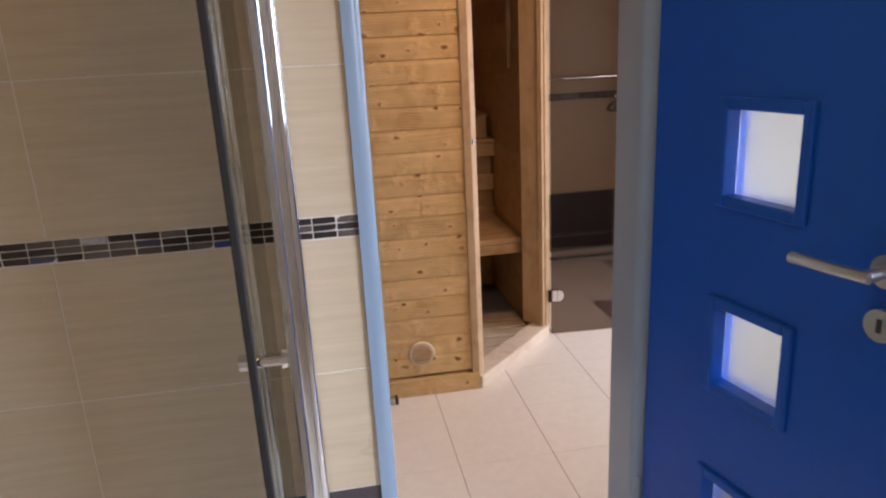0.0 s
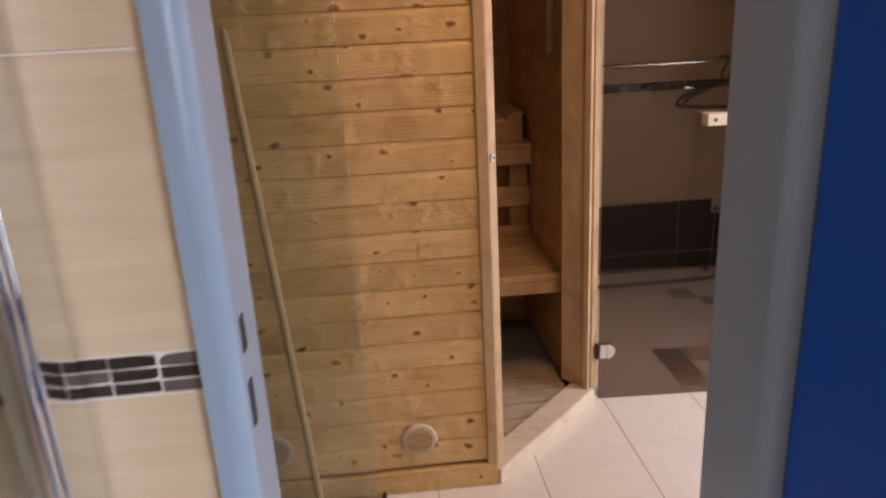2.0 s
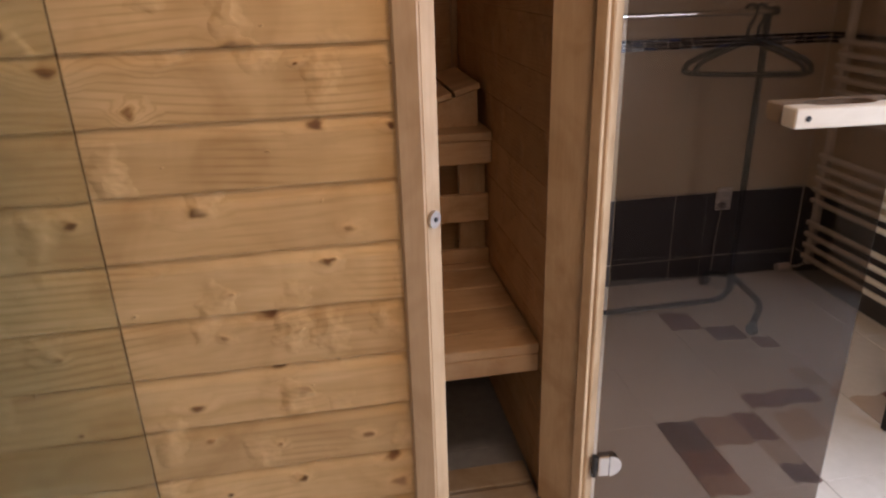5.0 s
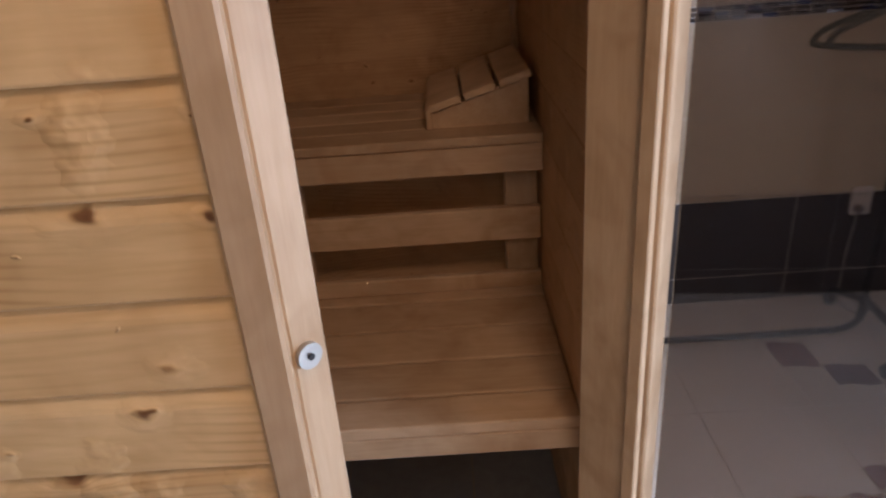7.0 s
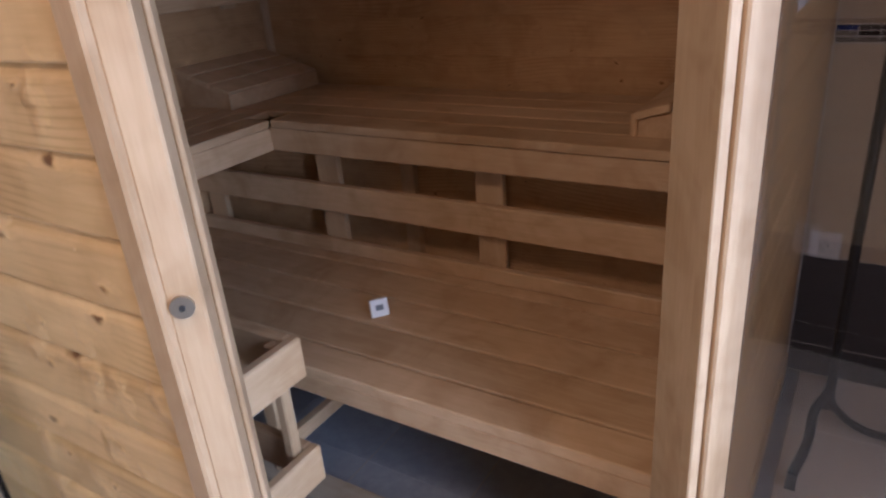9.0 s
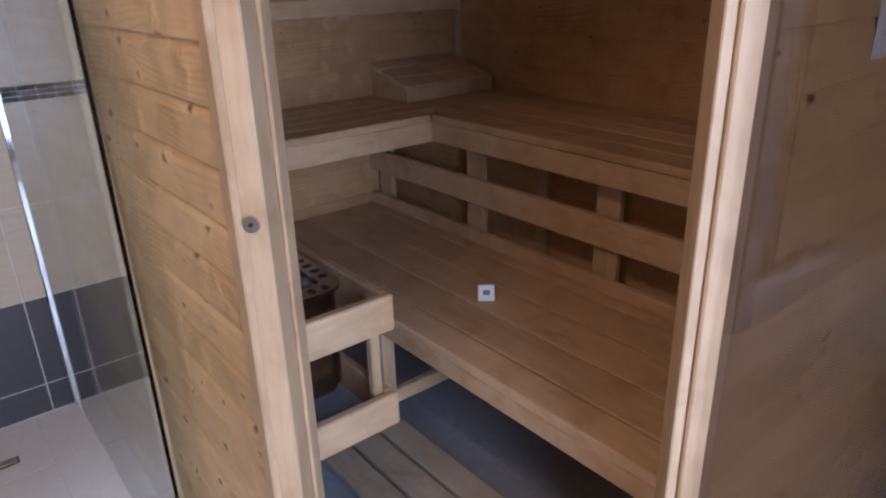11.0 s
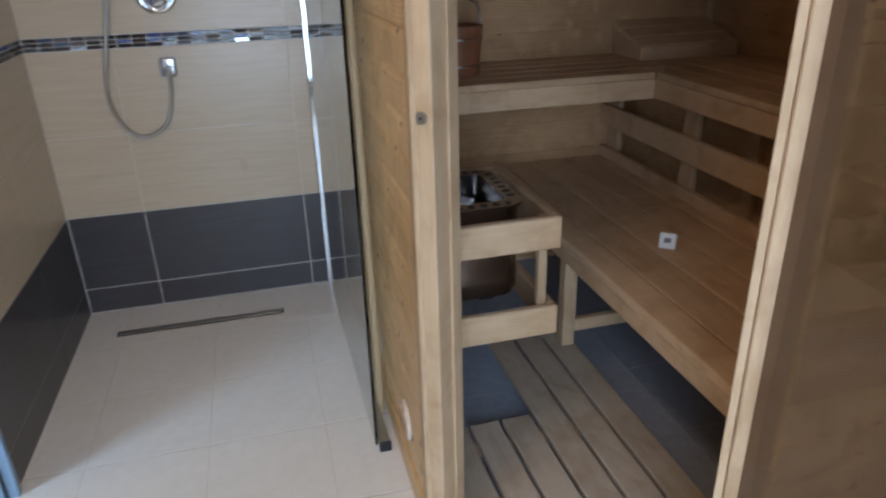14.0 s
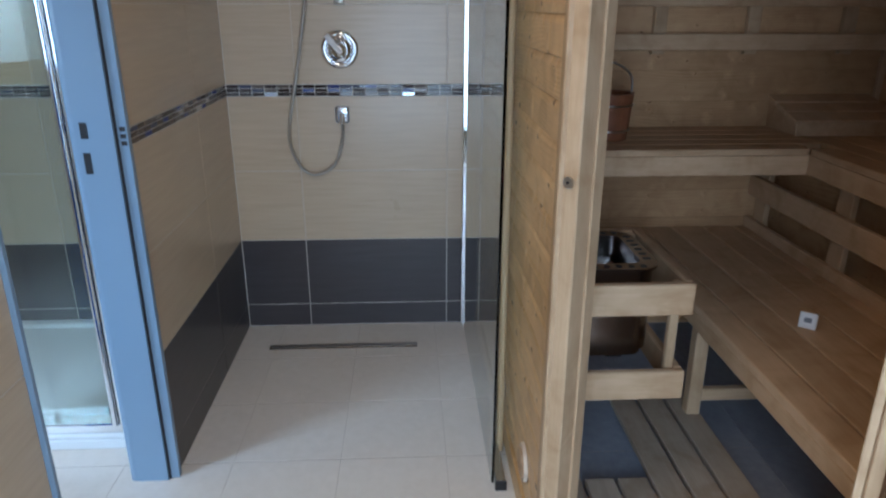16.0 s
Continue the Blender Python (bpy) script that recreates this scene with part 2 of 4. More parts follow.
DRAIN = plain("dull_drain_steel", (0.22, 0.21, 0.18), 0.5, 0.0, amount=0.15)
HEATER = plain("brown_grey_steel", (0.36, 0.32, 0.29), 0.22, 1.0, grain=90, amount=0.2)
ALU = plain("satin_aluminium", (0.62, 0.64, 0.68), 0.26, 1.0, amount=0.06)
WHITE = plain("white_enamel", (0.80, 0.79, 0.76), 0.25, grain=8, amount=0.03, relief=0)
ACRYL = plain("white_acrylic", (0.80, 0.82, 0.82), 0.18, grain=8, amount=0.03, relief=0)
PLASTIC = plain("white_plastic", (0.80, 0.80, 0.80), 0.3, amount=0.03)
BLACK = plain("black_lacquer", (0.012, 0.011, 0.012), 0.35, amount=0.2)
# black for rubber parts, and for slabs that stand for the shade in holes
RUBBER_AND_HOLES = plain("black_rubber_and_holes", (0.02, 0.02, 0.022), 0.6, amount=0.2)
RED = plain("red_leatherette", (0.48, 0.012, 0.018), 0.42, grain=220, amount=0.15)
DARK = plain("dark_void", (0.03, 0.022, 0.016), 0.8)
PAPER = plain("white_paper", (0.80, 0.82, 0.86), 0.7, amount=0.03)
INK = plain("grey_print", (0.22, 0.23, 0.26), 0.8)
BROOM = plain("pale_beech_stick", (0.55, 0.40, 0.22), 0.5, amount=0.12)
PLUG = plain("grey_plastic", (0.35, 0.34, 0.33), 0.45)
BUCKET = wood("red_cedar", (0.30, 0.125, 0.060), (0.20, 0.075, 0.036), rough=0.45, axis=2)
HANDLE_W = wood("pale_handle_wood", (0.78, 0.72, 0.63), (0.70, 0.63, 0.53), rough=0.45)
CLEAR = glass("clear_glass", (0.90, 0.96, 0.94))
BRONZE = tinted_pane("bronze_glass", (0.512, 0.452, 0.412))
FROST = glass("frosted_glass", (0.88, 0.92, 0.95), 0.55)


def mosaic_material():
    m = Mat("mosaic_glass", 0.10, spec=0.5)
    info = m.node("ShaderNodeObjectInfo")
    r = info.outputs["Random"]
    # rarest tone is pale metal, for silver pieces and for glints off the glass
    c = m.ramp(r, ((0.0, (0.030, 0.019, 0.017)), (0.24, (0.115, 0.094, 0.080)), (0.40, (0.026, 0.018, 0.018)), (0.56, (0.035, 0.06, 0.24)), (0.62, (0.14, 0.118, 0.102)),
                   (0.74, (0.060, 0.075, 0.13)), (0.80, (0.038, 0.026, 0.023)), (0.94, (0.55, 0.60, 0.68))), True)
    grain = m.ramp(m.noise(m.coords((1, 1, 1)), 120.0), ((0.3, (0.0, 0.0, 0.0)), (0.7, (0.3, 0.3, 0.3))))
    m.colour(m.mix(grain, c, (0.05, 0.042, 0.04)))
    g = m.ramp(r, ((0.0, (0.08,) * 3), (0.4, (0.22,) * 3), (0.7, (0.06,) * 3), (0.9, (0.14,) * 3)), True)
    m.link(g, m.b.inputs["Roughness"])
    m.link(m.ramp(r, ((0.0, (0, 0, 0)), (0.94, (1, 1, 1))), True), m.b.inputs["Metallic"])
    return m.m


def patch_material(name, a, b):
    m = Mat(name, 0.33)
    v = m.coords((1, 1, 1))
    c = m.ramp(m.noise(v, 9.0, 4.0, 0.6, 0.5), ((0.3, a), (0.7, b)))
    m.colour(m.mix(0.15, c, m.ramp(m.noise(v, 90.0), ((0.3, a), (0.7, b)))))
    m.bump(m.noise(v, 30.0), 0.03, 0.001)
    return m.m


MOSAIC = mosaic_material()
PATCHES = {"dark": patch_material("dark_brown_inlay", (0.115, 0.048, 0.040), (0.155, 0.068, 0.054)), "brown": patch_material("red_brown_inlay", (0.215, 0.085, 0.056), (0.27, 0.115, 0.076)),
           "tan": patch_material("tan_inlay", (0.40, 0.245, 0.165), (0.47, 0.305, 0.215)), "pale": patch_material("pale_tan_inlay", (0.53, 0.415, 0.32), (0.58, 0.47, 0.37))}


# ---- mesh helpers ----
def world_of(ob):
    return (world_of(ob.parent) @ ob.matrix_parent_inverse @ ob.matrix_basis) if ob.parent else ob.matrix_basis.copy()


def mesh_of(bm, material, name="mesh", smooth=False):
    me = bpy.data.meshes.new(name)
    bmesh.ops.recalc_face_normals(bm, faces=bm.faces)
    if smooth:
        for f in bm.faces:
            f.smooth = True
        for e in bm.edges:
            if len(e.link_faces) == 2 and e.calc_face_angle() > 0.6:
                e.smooth = False
    bm.to_mesh(me)
    bm.free()
    me.materials.append(material)
    return me


def under(ob, parent):
    if parent is not None:
        ob.parent = parent
        ob.matrix_parent_inverse = world_of(parent).inverted()
    return ob


def part(name, bm, material, parent=None, label="", smooth=False):
    """One mesh object in world coordinates, its origin at its middle."""
    lo = Vector([min(v.co[i] for v in bm.verts) for i in range(3)])
    hi = Vector([max(v.co[i] for v in bm.verts) for i in range(3)])
    c = (lo + hi) / 2
    bmesh.ops.translate(bm, verts=bm.verts, vec=-c)
    ob = new(name, mesh_of(bm, material, name, smooth))
    ob.matrix_basis = Matrix.Translation(c)
    under(ob, parent)
    return tagged(ob, label=label)


def thing(name, at, label, category, group=""):
    ob = new(name)
    ob.empty_display_size = 0.05
    ob.matrix_basis = Matrix.Translation(at)
    return tagged(ob, label, category, group)


def box(x0, x1, y0, y1, z0, z1, bevel=0.0, bm=None, m=None, seg=1):
    out = bm or bmesh.new()
    t = bmesh.new()
    bmesh.ops.create_cube(t, size=1.0)
    for v in t.verts:
        v.co = Vector(((x0 + x1) / 2 + v.co.x * (x1 - x0), (y0 + y1) / 2 + v.co.y * (y1 - y0), (z0 + z1) / 2 + v.co.z * (z1 - z0)))
    if bevel:
        bmesh.ops.bevel(t, geom=t.edges[:], offset=bevel, segments=seg, profile=0.5, affect="EDGES")
    if m is not None:
        bmesh.ops.transform(t, matrix=m, verts=t.verts)
    return merge(out, t)


def merge(out, t):
    t.verts.index_update()
    ids = [out.verts.new(v.co) for v in t.verts]
    for f in t.faces:
        out.faces.new([ids[v.index] for v in f.verts])
    t.free()
    return out


def prism(points, z0, z1, bevel=0.0, m=None, bm=None):
    """A plan outline raised from z0 to z1."""
    t = bmesh.new()
    low = [t.verts.new((x, y, z0)) for x, y in points]
    top = [t.verts.new((x, y, z1)) for x, y in points]
    n = len(points)
    t.faces.new(low[::-1])
    t.faces.new(top)
    for i in range(n):
        t.faces.new((low[i], low[(i + 1) % n], top[(i + 1) % n], top[i]))
    if bevel:
        bmesh.ops.bevel(t, geom=t.edges[:], offset=bevel, segments=1, profile=0.5, affect="EDGES")
    if m is not None:
        bmesh.ops.transform(t, matrix=m, verts=t.verts)
    return merge(bm or bmesh.new(), t)


def rod(a, b, r, n=16, r2=None, bm=None):
    a, b = Vector(a), Vector(b)
    t = bmesh.new()
    bmesh.ops.create_cone(t, cap_ends=True, segments=n, radius1=r, radius2=r if r2 is None else r2, depth=(b - a).length)
    m = Matrix.Translation((a + b) / 2) @ (b - a).to_track_quat("Z", "Y").to_matrix().to_4x4()
    bmesh.ops.transform(t, matrix=m, verts=t.verts)
    return merge(bm or bmesh.new(), t)


def tube(points, r, n=10, bm=None):
    """A round tube along a line of points."""
    t = bm or bmesh.new()
    pts = [Vector(p) for p in points]
    rings = []
    up = Vector((0.3, 0.5, 0.8)).normalized()
    for i, p in enumerate(pts):
        d = (pts[min(i + 1, len(pts) - 1)] - pts[max(i - 1, 0)]).normalized()
        side = d.cross(up).normalized()
        up2 = side.cross(d)
        rings.append([t.verts.new(p + r * (math.cos(k * math.tau / n) * side + math.sin(k * math.tau / n) * up2)) for k in range(n)])
    for a, b in zip(rings, rings[1:]):
        for k in range(n):
            t.faces.new((a[k], a[(k + 1) % n], b[(k + 1) % n], b[k]))
    t.faces.new(rings[0][::-1])
    t.faces.new(rings[-1])
    return t


def smooth_line(points, steps=8):
    """A soft curve through a few points."""
    p = [Vector(q) for q in points]
    p = [2 * p[0] - p[1]] + p + [2 * p[-1] - p[-2]]
    out = []
    for i in range(1, len(p) - 2):
        for k in range(steps):
            t = k / steps
            out.append(0.5 * ((2 * p[i]) + (p[i + 1] - p[i - 1]) * t + (2 * p[i - 1] - 5 * p[i] + 4 * p[i + 1] - p[i + 2]) * t * t + (3 * p[i] - p[i - 1] - 3 * p[i + 1] + p[i + 2]) * t ** 3))
    return out + [p[-2]]


def lathe(profile, m, n=40):
    """A turned body: (radius, height) pairs round the local z axis, closed by a cap at the end."""
    t = bmesh.new()
    rings = [[t.verts.new((r * math.cos(math.tau * k / n), r * math.sin(math.tau * k / n), z)) for k in range(n)] for r, z in profile]
    for a, b in zip(rings, rings[1:]):
        for k in range(n):
            t.faces.new((a[k], a[(k + 1) % n], b[(k + 1) % n], b[k]))
    t.faces.new(rings[0][::-1])
    t.faces.new(rings[-1])
    bmesh.ops.transform(t, matrix=m, verts=t.verts)
    return t


def rounded(x0, x1, y0, y1, r, n=6):
    """Plan of a rectangle with round corners."""
    out = []
    for cx, cy, a0 in ((x1 - r, y1 - r, 0), (x0 + r, y1 - r, 90), (x0 + r, y0 + r, 180), (x1 - r, y0 + r, 270)):
        out += [(cx + r * math.cos(radians(a0 + 90 * k / n)), cy + r * math.sin(radians(a0 + 90 * k / n))) for k in range(n + 1)]
    return out


def ring_prism(outer, inner, z0, z1):
    """A flat or tall ring between two plan outlines of as many points."""
    t = bmesh.new()
    o0, o1, i0, i1 = [[t.verts.new((x, y, z)) for x, y in pts] for pts, z in ((outer, z0), (outer, z1), (inner, z0), (inner, z1))]
    for k in range(len(outer)):
        q = (k + 1) % len(outer)
        t.faces.new((o0[k], o0[q], o1[q], o1[k]))
        t.faces.new((i0[q], i0[k], i1[k], i1[q]))
        t.faces.new((o1[k], o1[q], i1[q], i1[k]))
        t.faces.new((o0[q], o0[k], i0[k], i0[q]))
    return t


# ---- the plan ----
XL, XR = -0.965, 2.46
Y1, Y2 = 1.39, 1.513
YF, YB = 4.28, -0.90
XR1 = 1.62
ZC = 2.45
DX0, DX1, DZ = 0.083, 0.663, 1.99
SY = 2.53
CX0, CY0, CX1, CY1 = 0.530, 2.530, 0.960, 2.965
SXW = 0.960


def slab(name, x0, x1, y0, y1, z0, z1, material):
    return tagged(part(name, box(x0, x1, y0, y1, z0, z1), material), kind="structure")


TH = 0.0014
floor = slab("floor", XL - 0.1, XR + 0.1, YB - 0.1, YF + 0.1, -0.12, -0.0012, GROUT_D)
ceiling = slab("ceiling", XL - 0.1, XR + 0.1, YB - 0.1, YF + 0.1, ZC, ZC + 0.1, CEILING)
wall_west = slab("wall_west", XL - 0.12, XL - TH, YB - 0.1, YF + 0.1, -0.004, ZC, GROUT)
wall_north = slab("wall_north", XL - TH, XR + TH, YF + TH, YF + 0.12, -0.004, ZC, GROUT)
wall_south = slab("wall_south", XL - TH, XR + 0.1, YB - 0.1, YB, -0.004, ZC, PLASTER)


def wall_with_hole(name, x0, x1, y0, y1, hole, material):
    """A wall box with one rectangular hole: (u0, u1, z0, z1) along its long side."""
    u0, u1, z0, z1 = hole
    bm = bmesh.new()
    if x1 - x0 > y1 - y0:
        for a, b, c, d in ((x0, u0, -0.004, ZC), (u1, x1, -0.004, ZC), (u0, u1, z1, ZC), (u0, u1, -0.004, z0)):
            if d - c > 0.01:
                box(a, b, y0, y1, c, d, bm=bm)
    else:
        for a, b, c, d in ((y0, u0, -0.004, ZC), (u1, y1, -0.004, ZC), (u0, u1, z1, ZC), (u0, u1, -0.004, z0)):
            if d - c > 0.01:
                box(x0, x1, a, b, c, d, bm=bm)
    return tagged(part(name, bm, material), kind="structure")


wall_door = wall_with_hole("wall_door", XL - TH, XR + TH, Y1 + TH, Y2 - TH, (DX0 - 0.02, DX1 + 0.02, -0.004, DZ + 0.02), GROUT)
wall_east = wall_with_hole("wall_east", XR + TH, XR + 0.14, Y2 - TH, YF + TH, (1.75, 2.69, 0.06, 2.10), GROUT)
wall_east_washroom = wall_with_hole("wall_east_washroom", XR1, XR1 + 0.12, YB, Y1 + TH, (-0.80, 0.55, 0.90, 2.10), PLASTER)


def window(name, x, y0, y1, z0, z1):
    w = new(name)
    w.matrix_basis = Matrix.Translation((x, (y0 + y1) / 2, z0))
    tagged(w, kind="structure")
    fr = bmesh.new()
    for a, b, c, d in ((y0, y0 + 0.05, z0, z1), (y1 - 0.05, y1, z0, z1), (y0 + 0.05, y1 - 0.05, z0, z0 + 0.05), (y0 + 0.05, y1 - 0.05, z1 - 0.05, z1)):
        box(x - 0.02, x + 0.03, a, b, c, d, 0.003, fr)
    part("window_frame", fr, WHITE, w)
    p = part("pane", box(x + 0.003, x + 0.008, y0 + 0.05, y1 - 0.05, z0 + 0.05, z1 - 0.05), CLEAR, w)
    p.visible_shadow = False


window("window_1", XR + 0.10, 1.75, 2.69, 0.06, 2.10)
window("window_2", XR1 + 0.09, -0.80, 0.55, 0.90, 2.10)

# ---- door to the washroom: enamelled steel frame and blue leaf ----
door_frame = new("door_frame_1")
door_frame.matrix_basis = Matrix.Translation(((DX0 + DX1) / 2, Y1, 0))
tagged(door_frame, "pale grey enamelled steel door frame", "door frame", kind="structure")


def jamb_outline(x, s, step, lip, back):
    """Plan of one jamb with a rounded nose; s is +1 when the opening lies towards +x, step is the depth of the seal's rebate, lip the reach of the flange."""
    nose = [(x - s * (0.022 - 0.022 * math.sin(a)), Y1 + 0.010 - 0.022 * math.cos(a)) for a in [radians(15 * k) for k in range(7)]]
    return [(x - s * 0.038, Y1 - 0.012)] + nose + [(x, Y2 - 0.020), (x - s * step, Y2 - 0.020), (x - s * step, Y2 + 0.010),
            (x - s * lip, Y2 + 0.010), (x - s * lip, back), (x - s * 0.024, back), (x - s * 0.024, Y1 - 0.001), (x - s * 0.038, Y1 - 0.001)]


part("jamb", prism(jamb_outline(DX0, 1, 0.012, 0.032, Y2 + 0.0005), 0, DZ), FRAME, door_frame)
part("jamb", prism(jamb_outline(DX1, -1, 0.002, 0.012, Y2 - 0.008), 0, DZ), FRAME, door_frame)
hd = box(DX0 - 0.045, DX1 + 0.045, Y1 - 0.012, Y1 - 0.001, DZ, DZ + 0.045)
box(DX0 - 0.018, DX1 + 0.018, Y1 - 0.001, Y2 + 0.0005, DZ, DZ + 0.018, bm=hd)
part("head", hd, FRAME, door_frame)
part("gasket", box(DX0 - 0.0115, DX0 - 0.0070, Y2 - 0.0195, Y2 - 0.014, 0.0, DZ), RUBBER_AND_HOLES, door_frame, "black rubber door seal")
# latch and bolt holes: their inner shade drawn as thin black slabs
part("strike_plate", box(DX0 - 0.001, DX0 + 0.0015, 1.413, 1.431, 1.032, 1.072, 0.0005), RUBBER_AND_HOLES, door_frame, "dark latch slot")
part("strike_plate", box(DX0 - 0.001, DX0 + 0.0015, 1.411, 1.429, 0.942, 0.996, 0.0005), RUBBER_AND_HOLES, door_frame, "dark bolt slot")

# three more slots, their darkness put on as black slabs
for z in (1.012, 1.030, 1.048):
    part("latch_slot", box(DX0 - 0.0125, DX0 - 0.0112, Y2 - 0.008, Y2 + 0.006, z, z + 0.011), RUBBER_AND_HOLES, door_frame, "small dark slot")

HX, HY = 0.690, 1.372
LEAF = Matrix.Translation((HX, HY, 0)) @ Matrix.Rotation(math.atan2(-0.979, 0.2026), 4, "Z")
LW, LT = 0.615, 0.040
door = new("door_1")
door.matrix_basis = Matrix.Translation((HX, HY, 0))
tagged(door, "open blue painted door with square frosted panes", "door", kind="structure")
# local x runs along the leaf from the hinge; local -y faces the walker's side
WIN = [(0.203, 0.376, zc - 0.085, zc + 0.085) for zc in (0.382, 0.770, 1.158)]
lf = bmesh.new()
box(0, WIN[0][0], 0, LT, 0.01, 1.975, bm=lf, m=LEAF)
box(WIN[0][1], LW, 0, LT, 0.01, 1.975, bm=lf, m=LEAF)
zz = [0.01] + [v for w in WIN for v in w[2:]] + [1.975]
for a, b in zip(zz[0::2], zz[1::2]):
    box(WIN[0][0], WIN[0][1], 0, LT, a, b, bm=lf, m=LEAF)
leaf = part("leaf", lf, BLUE, door)
for x0, x1, z0, z1 in WIN:
    tr = bmesh.new()
    for a, b, c, d in ((x0 - 0.018, x0 + 0.004, z0 - 0.018, z1 + 0.018), (x1 - 0.004, x1 + 0.018, z0 - 0.018, z1 + 0.018),
                       (x0 + 0.004, x1 - 0.004, z0 - 0.018, z0 + 0.004), (x0 + 0.004, x1 - 0.004, z1 - 0.004, z1 + 0.018)):
        box(a, b, -0.009, LT + 0.009, c, d, 0.003, tr, LEAF)
    part("pane_trim", tr, BLUE, door, "raised blue frame round a pane")
    part("pane", box(x0 + 0.0042, x1 - 0.0042, 0.024, 0.028, z0 + 0.0042, z1 - 0.0042, m=LEAF), FROST, door, "frosted glass pane")


def lever(side):
    """Lever handle with its rosettes on one face of the leaf."""
    y0 = 0.0 if side < 0 else LT
    P = lambda x, d, z: LEAF @ Vector((x, y0 + side * d, z))
    h = part("door_handle", rod(P(0.545, 0.0, 1.022), P(0.545, 0.009, 1.022), 0.026, 24), STEEL, door, "brushed steel lever handle", True)
    part("neck", rod(P(0.545, 0.009, 1.022), P(0.545, 0.052, 1.022), 0.010), STEEL, h, smooth=True)
    part("lever", tube([P(0.553, 0.052, 1.022), P(0.54, 0.054, 1.022), P(0.50, 0.056, 1.021), P(0.418, 0.056, 1.020)], 0.0095, 12), STEEL, h, smooth=True)
    k = part("key_rosette", rod(P(0.545, 0.0, 0.936), P(0.545, 0.008, 0.936), 0.026, 24), STEEL, door, "brushed steel key rosette", True)
    # keyhole's dark inside drawn as a black slab on the rosette
    part("keyhole", box(0.541, 0.549, y0 + side * 0.0085 - 0.0006, y0 + side * 0.0085 + 0.0006, 0.925, 0.947, m=LEAF), RUBBER_AND_HOLES, k)


lever(-1)
lever(1)
for z in (0.28, 1.68):
    part("hinge", rod((HX - 0.008, HY + 0.008, z - 0.045), (HX - 0.008, HY + 0.008, z + 0.045), 0.007), FRAME, door, smooth=True)

# ---- washroom shower: tray and sliding enclosure ----
tray = thing("shower_tray", (-0.52, 0.9, 0), "low white acrylic shower tray against tiled walls", "shower tray")
tb = bmesh.new()
TX0, TX1, TY0, TY1 = XL + 0.002, -0.082, 0.46, Y1 - 0.002
box(TX0, TX1, TY0, TY1, 0, 0.035, 0.004, tb)
for a, b, c, d in ((TX0, TX0 + 0.05, TY0, TY1), (TX1 - 0.085, TX1, TY0, TY1), (TX0 + 0.05, TX1 - 0.085, TY0, TY0 + 0.05), (TX0 + 0.05, TX1 - 0.085, TY1 - 0.05, TY1)):
    box(a, b, c, d, 0.034, 0.055, 0.006, tb)
part("basin", tb, ACRYL, tray)
part("drain_ring", rod((-0.285, 1.250, 0.0352), (-0.285, 1.250, 0.039), 0.078, 32, 0.074), RUBBER_AND_HOLES, tray, "dark ring round the drain", True)
part("drain_cover", rod((-0.285, 1.250, 0.039), (-0.285, 1.250, 0.054), 0.070, 32, 0.058), DRAIN, tray, "round dull steel drain cover", True)
enc = thing("shower_enclosure", (-0.11, 0.9, 0.055), "chrome framed sliding glass shower enclosure, door slid open", "shower screen")
part("bottom_rail", box(-0.152, -0.086, 0.47, Y1 - 0.002, 0.055, 0.093, 0.006, seg=2), CHROME, enc)
part("top_rail", box(-0.152, -0.086, 0.47, Y1 - 0.002, 1.86, 1.90, 0.006, seg=2), CHROME, enc)
wp = prism(rounded(-0.108, -0.072, 1.300, Y1 - 0.002, 0.012, 5), 0.093, 1.86)
prism(rounded(-0.099, -0.069, 1.280, 1.2995, 0.0085, 5), 0.093, 1.86, bm=wp)
part("wall_profile", wp, CHROME, enc, "round-edged chrome wall profile", True)
part("fixed_pane", box(-0.092, -0.086, 1.062, 1.284, 0.093, 1.86), CLEAR, enc)
part("fixed_post", box(-0.097, -0.081, 1.048, 1.062, 0.093, 1.86, 0.003), ALU, enc)
part("sliding_pane", box(-0.141, -0.135, 0.943, 1.272, 0.093, 1.86), CLEAR, enc)
part("edge_seal", box(-0.144, -0.132, 0.930, 0.943, 0.093, 1.86, 0.002), RUBBER_AND_HOLES, enc, "dark seal on the door edge")
kn = part("knob", rod((-0.135, 0.965, 0.938), (-0.098, 0.965, 0.938), 0.010, 16), CHROME, enc, "chrome door knob", True)
part("knob_cap", rod((-0.098, 0.965, 0.938), (-0.090, 0.965, 0.938), 0.015, 20, 0.013), CHROME, kn, smooth=True)
part("knob_back", rod((-0.141, 0.965, 0.938), (-0.160, 0.965, 0.938), 0.013, 16), CHROME, kn, smooth=True)

# ---- walk-in shower ----
screen = thing("shower_screen", (-0.4, 2.463, 0), "clear glass shower screen standing beside the sauna wall", "shower screen")
part("pane", box(XL + 0.012, 0.157, 2.459, 2.467, 0.012, 2.0, 0.001), CLEAR, screen)
part("wall_channel", box(XL + 0.0005, XL + 0.026, 2.450, 2.476, 0.0, 2.0, 0.003), CHROME, screen, "bright chrome wall channel")
fb = box(-0.30, 0.170, 2.470, 2.500, 0.0, 0.030, 0.003)
part("floor_profile", fb, ALU, screen, "aluminium floor profile")
part("profile_cap", box(0.170, 0.180, 2.468, 2.502, 0.0, 0.033, 0.003), RUBBER_AND_HOLES, screen)

stick = thing("broom_stick", (-0.055, 2.514, 0), "pale round wooden stick leaning on the sauna wall", "broom stick")
part("stick", rod((-0.018, 2.506, 0.0), (-0.115, 2.514, 1.372), 0.011, 14), BROOM, stick, smooth=True)
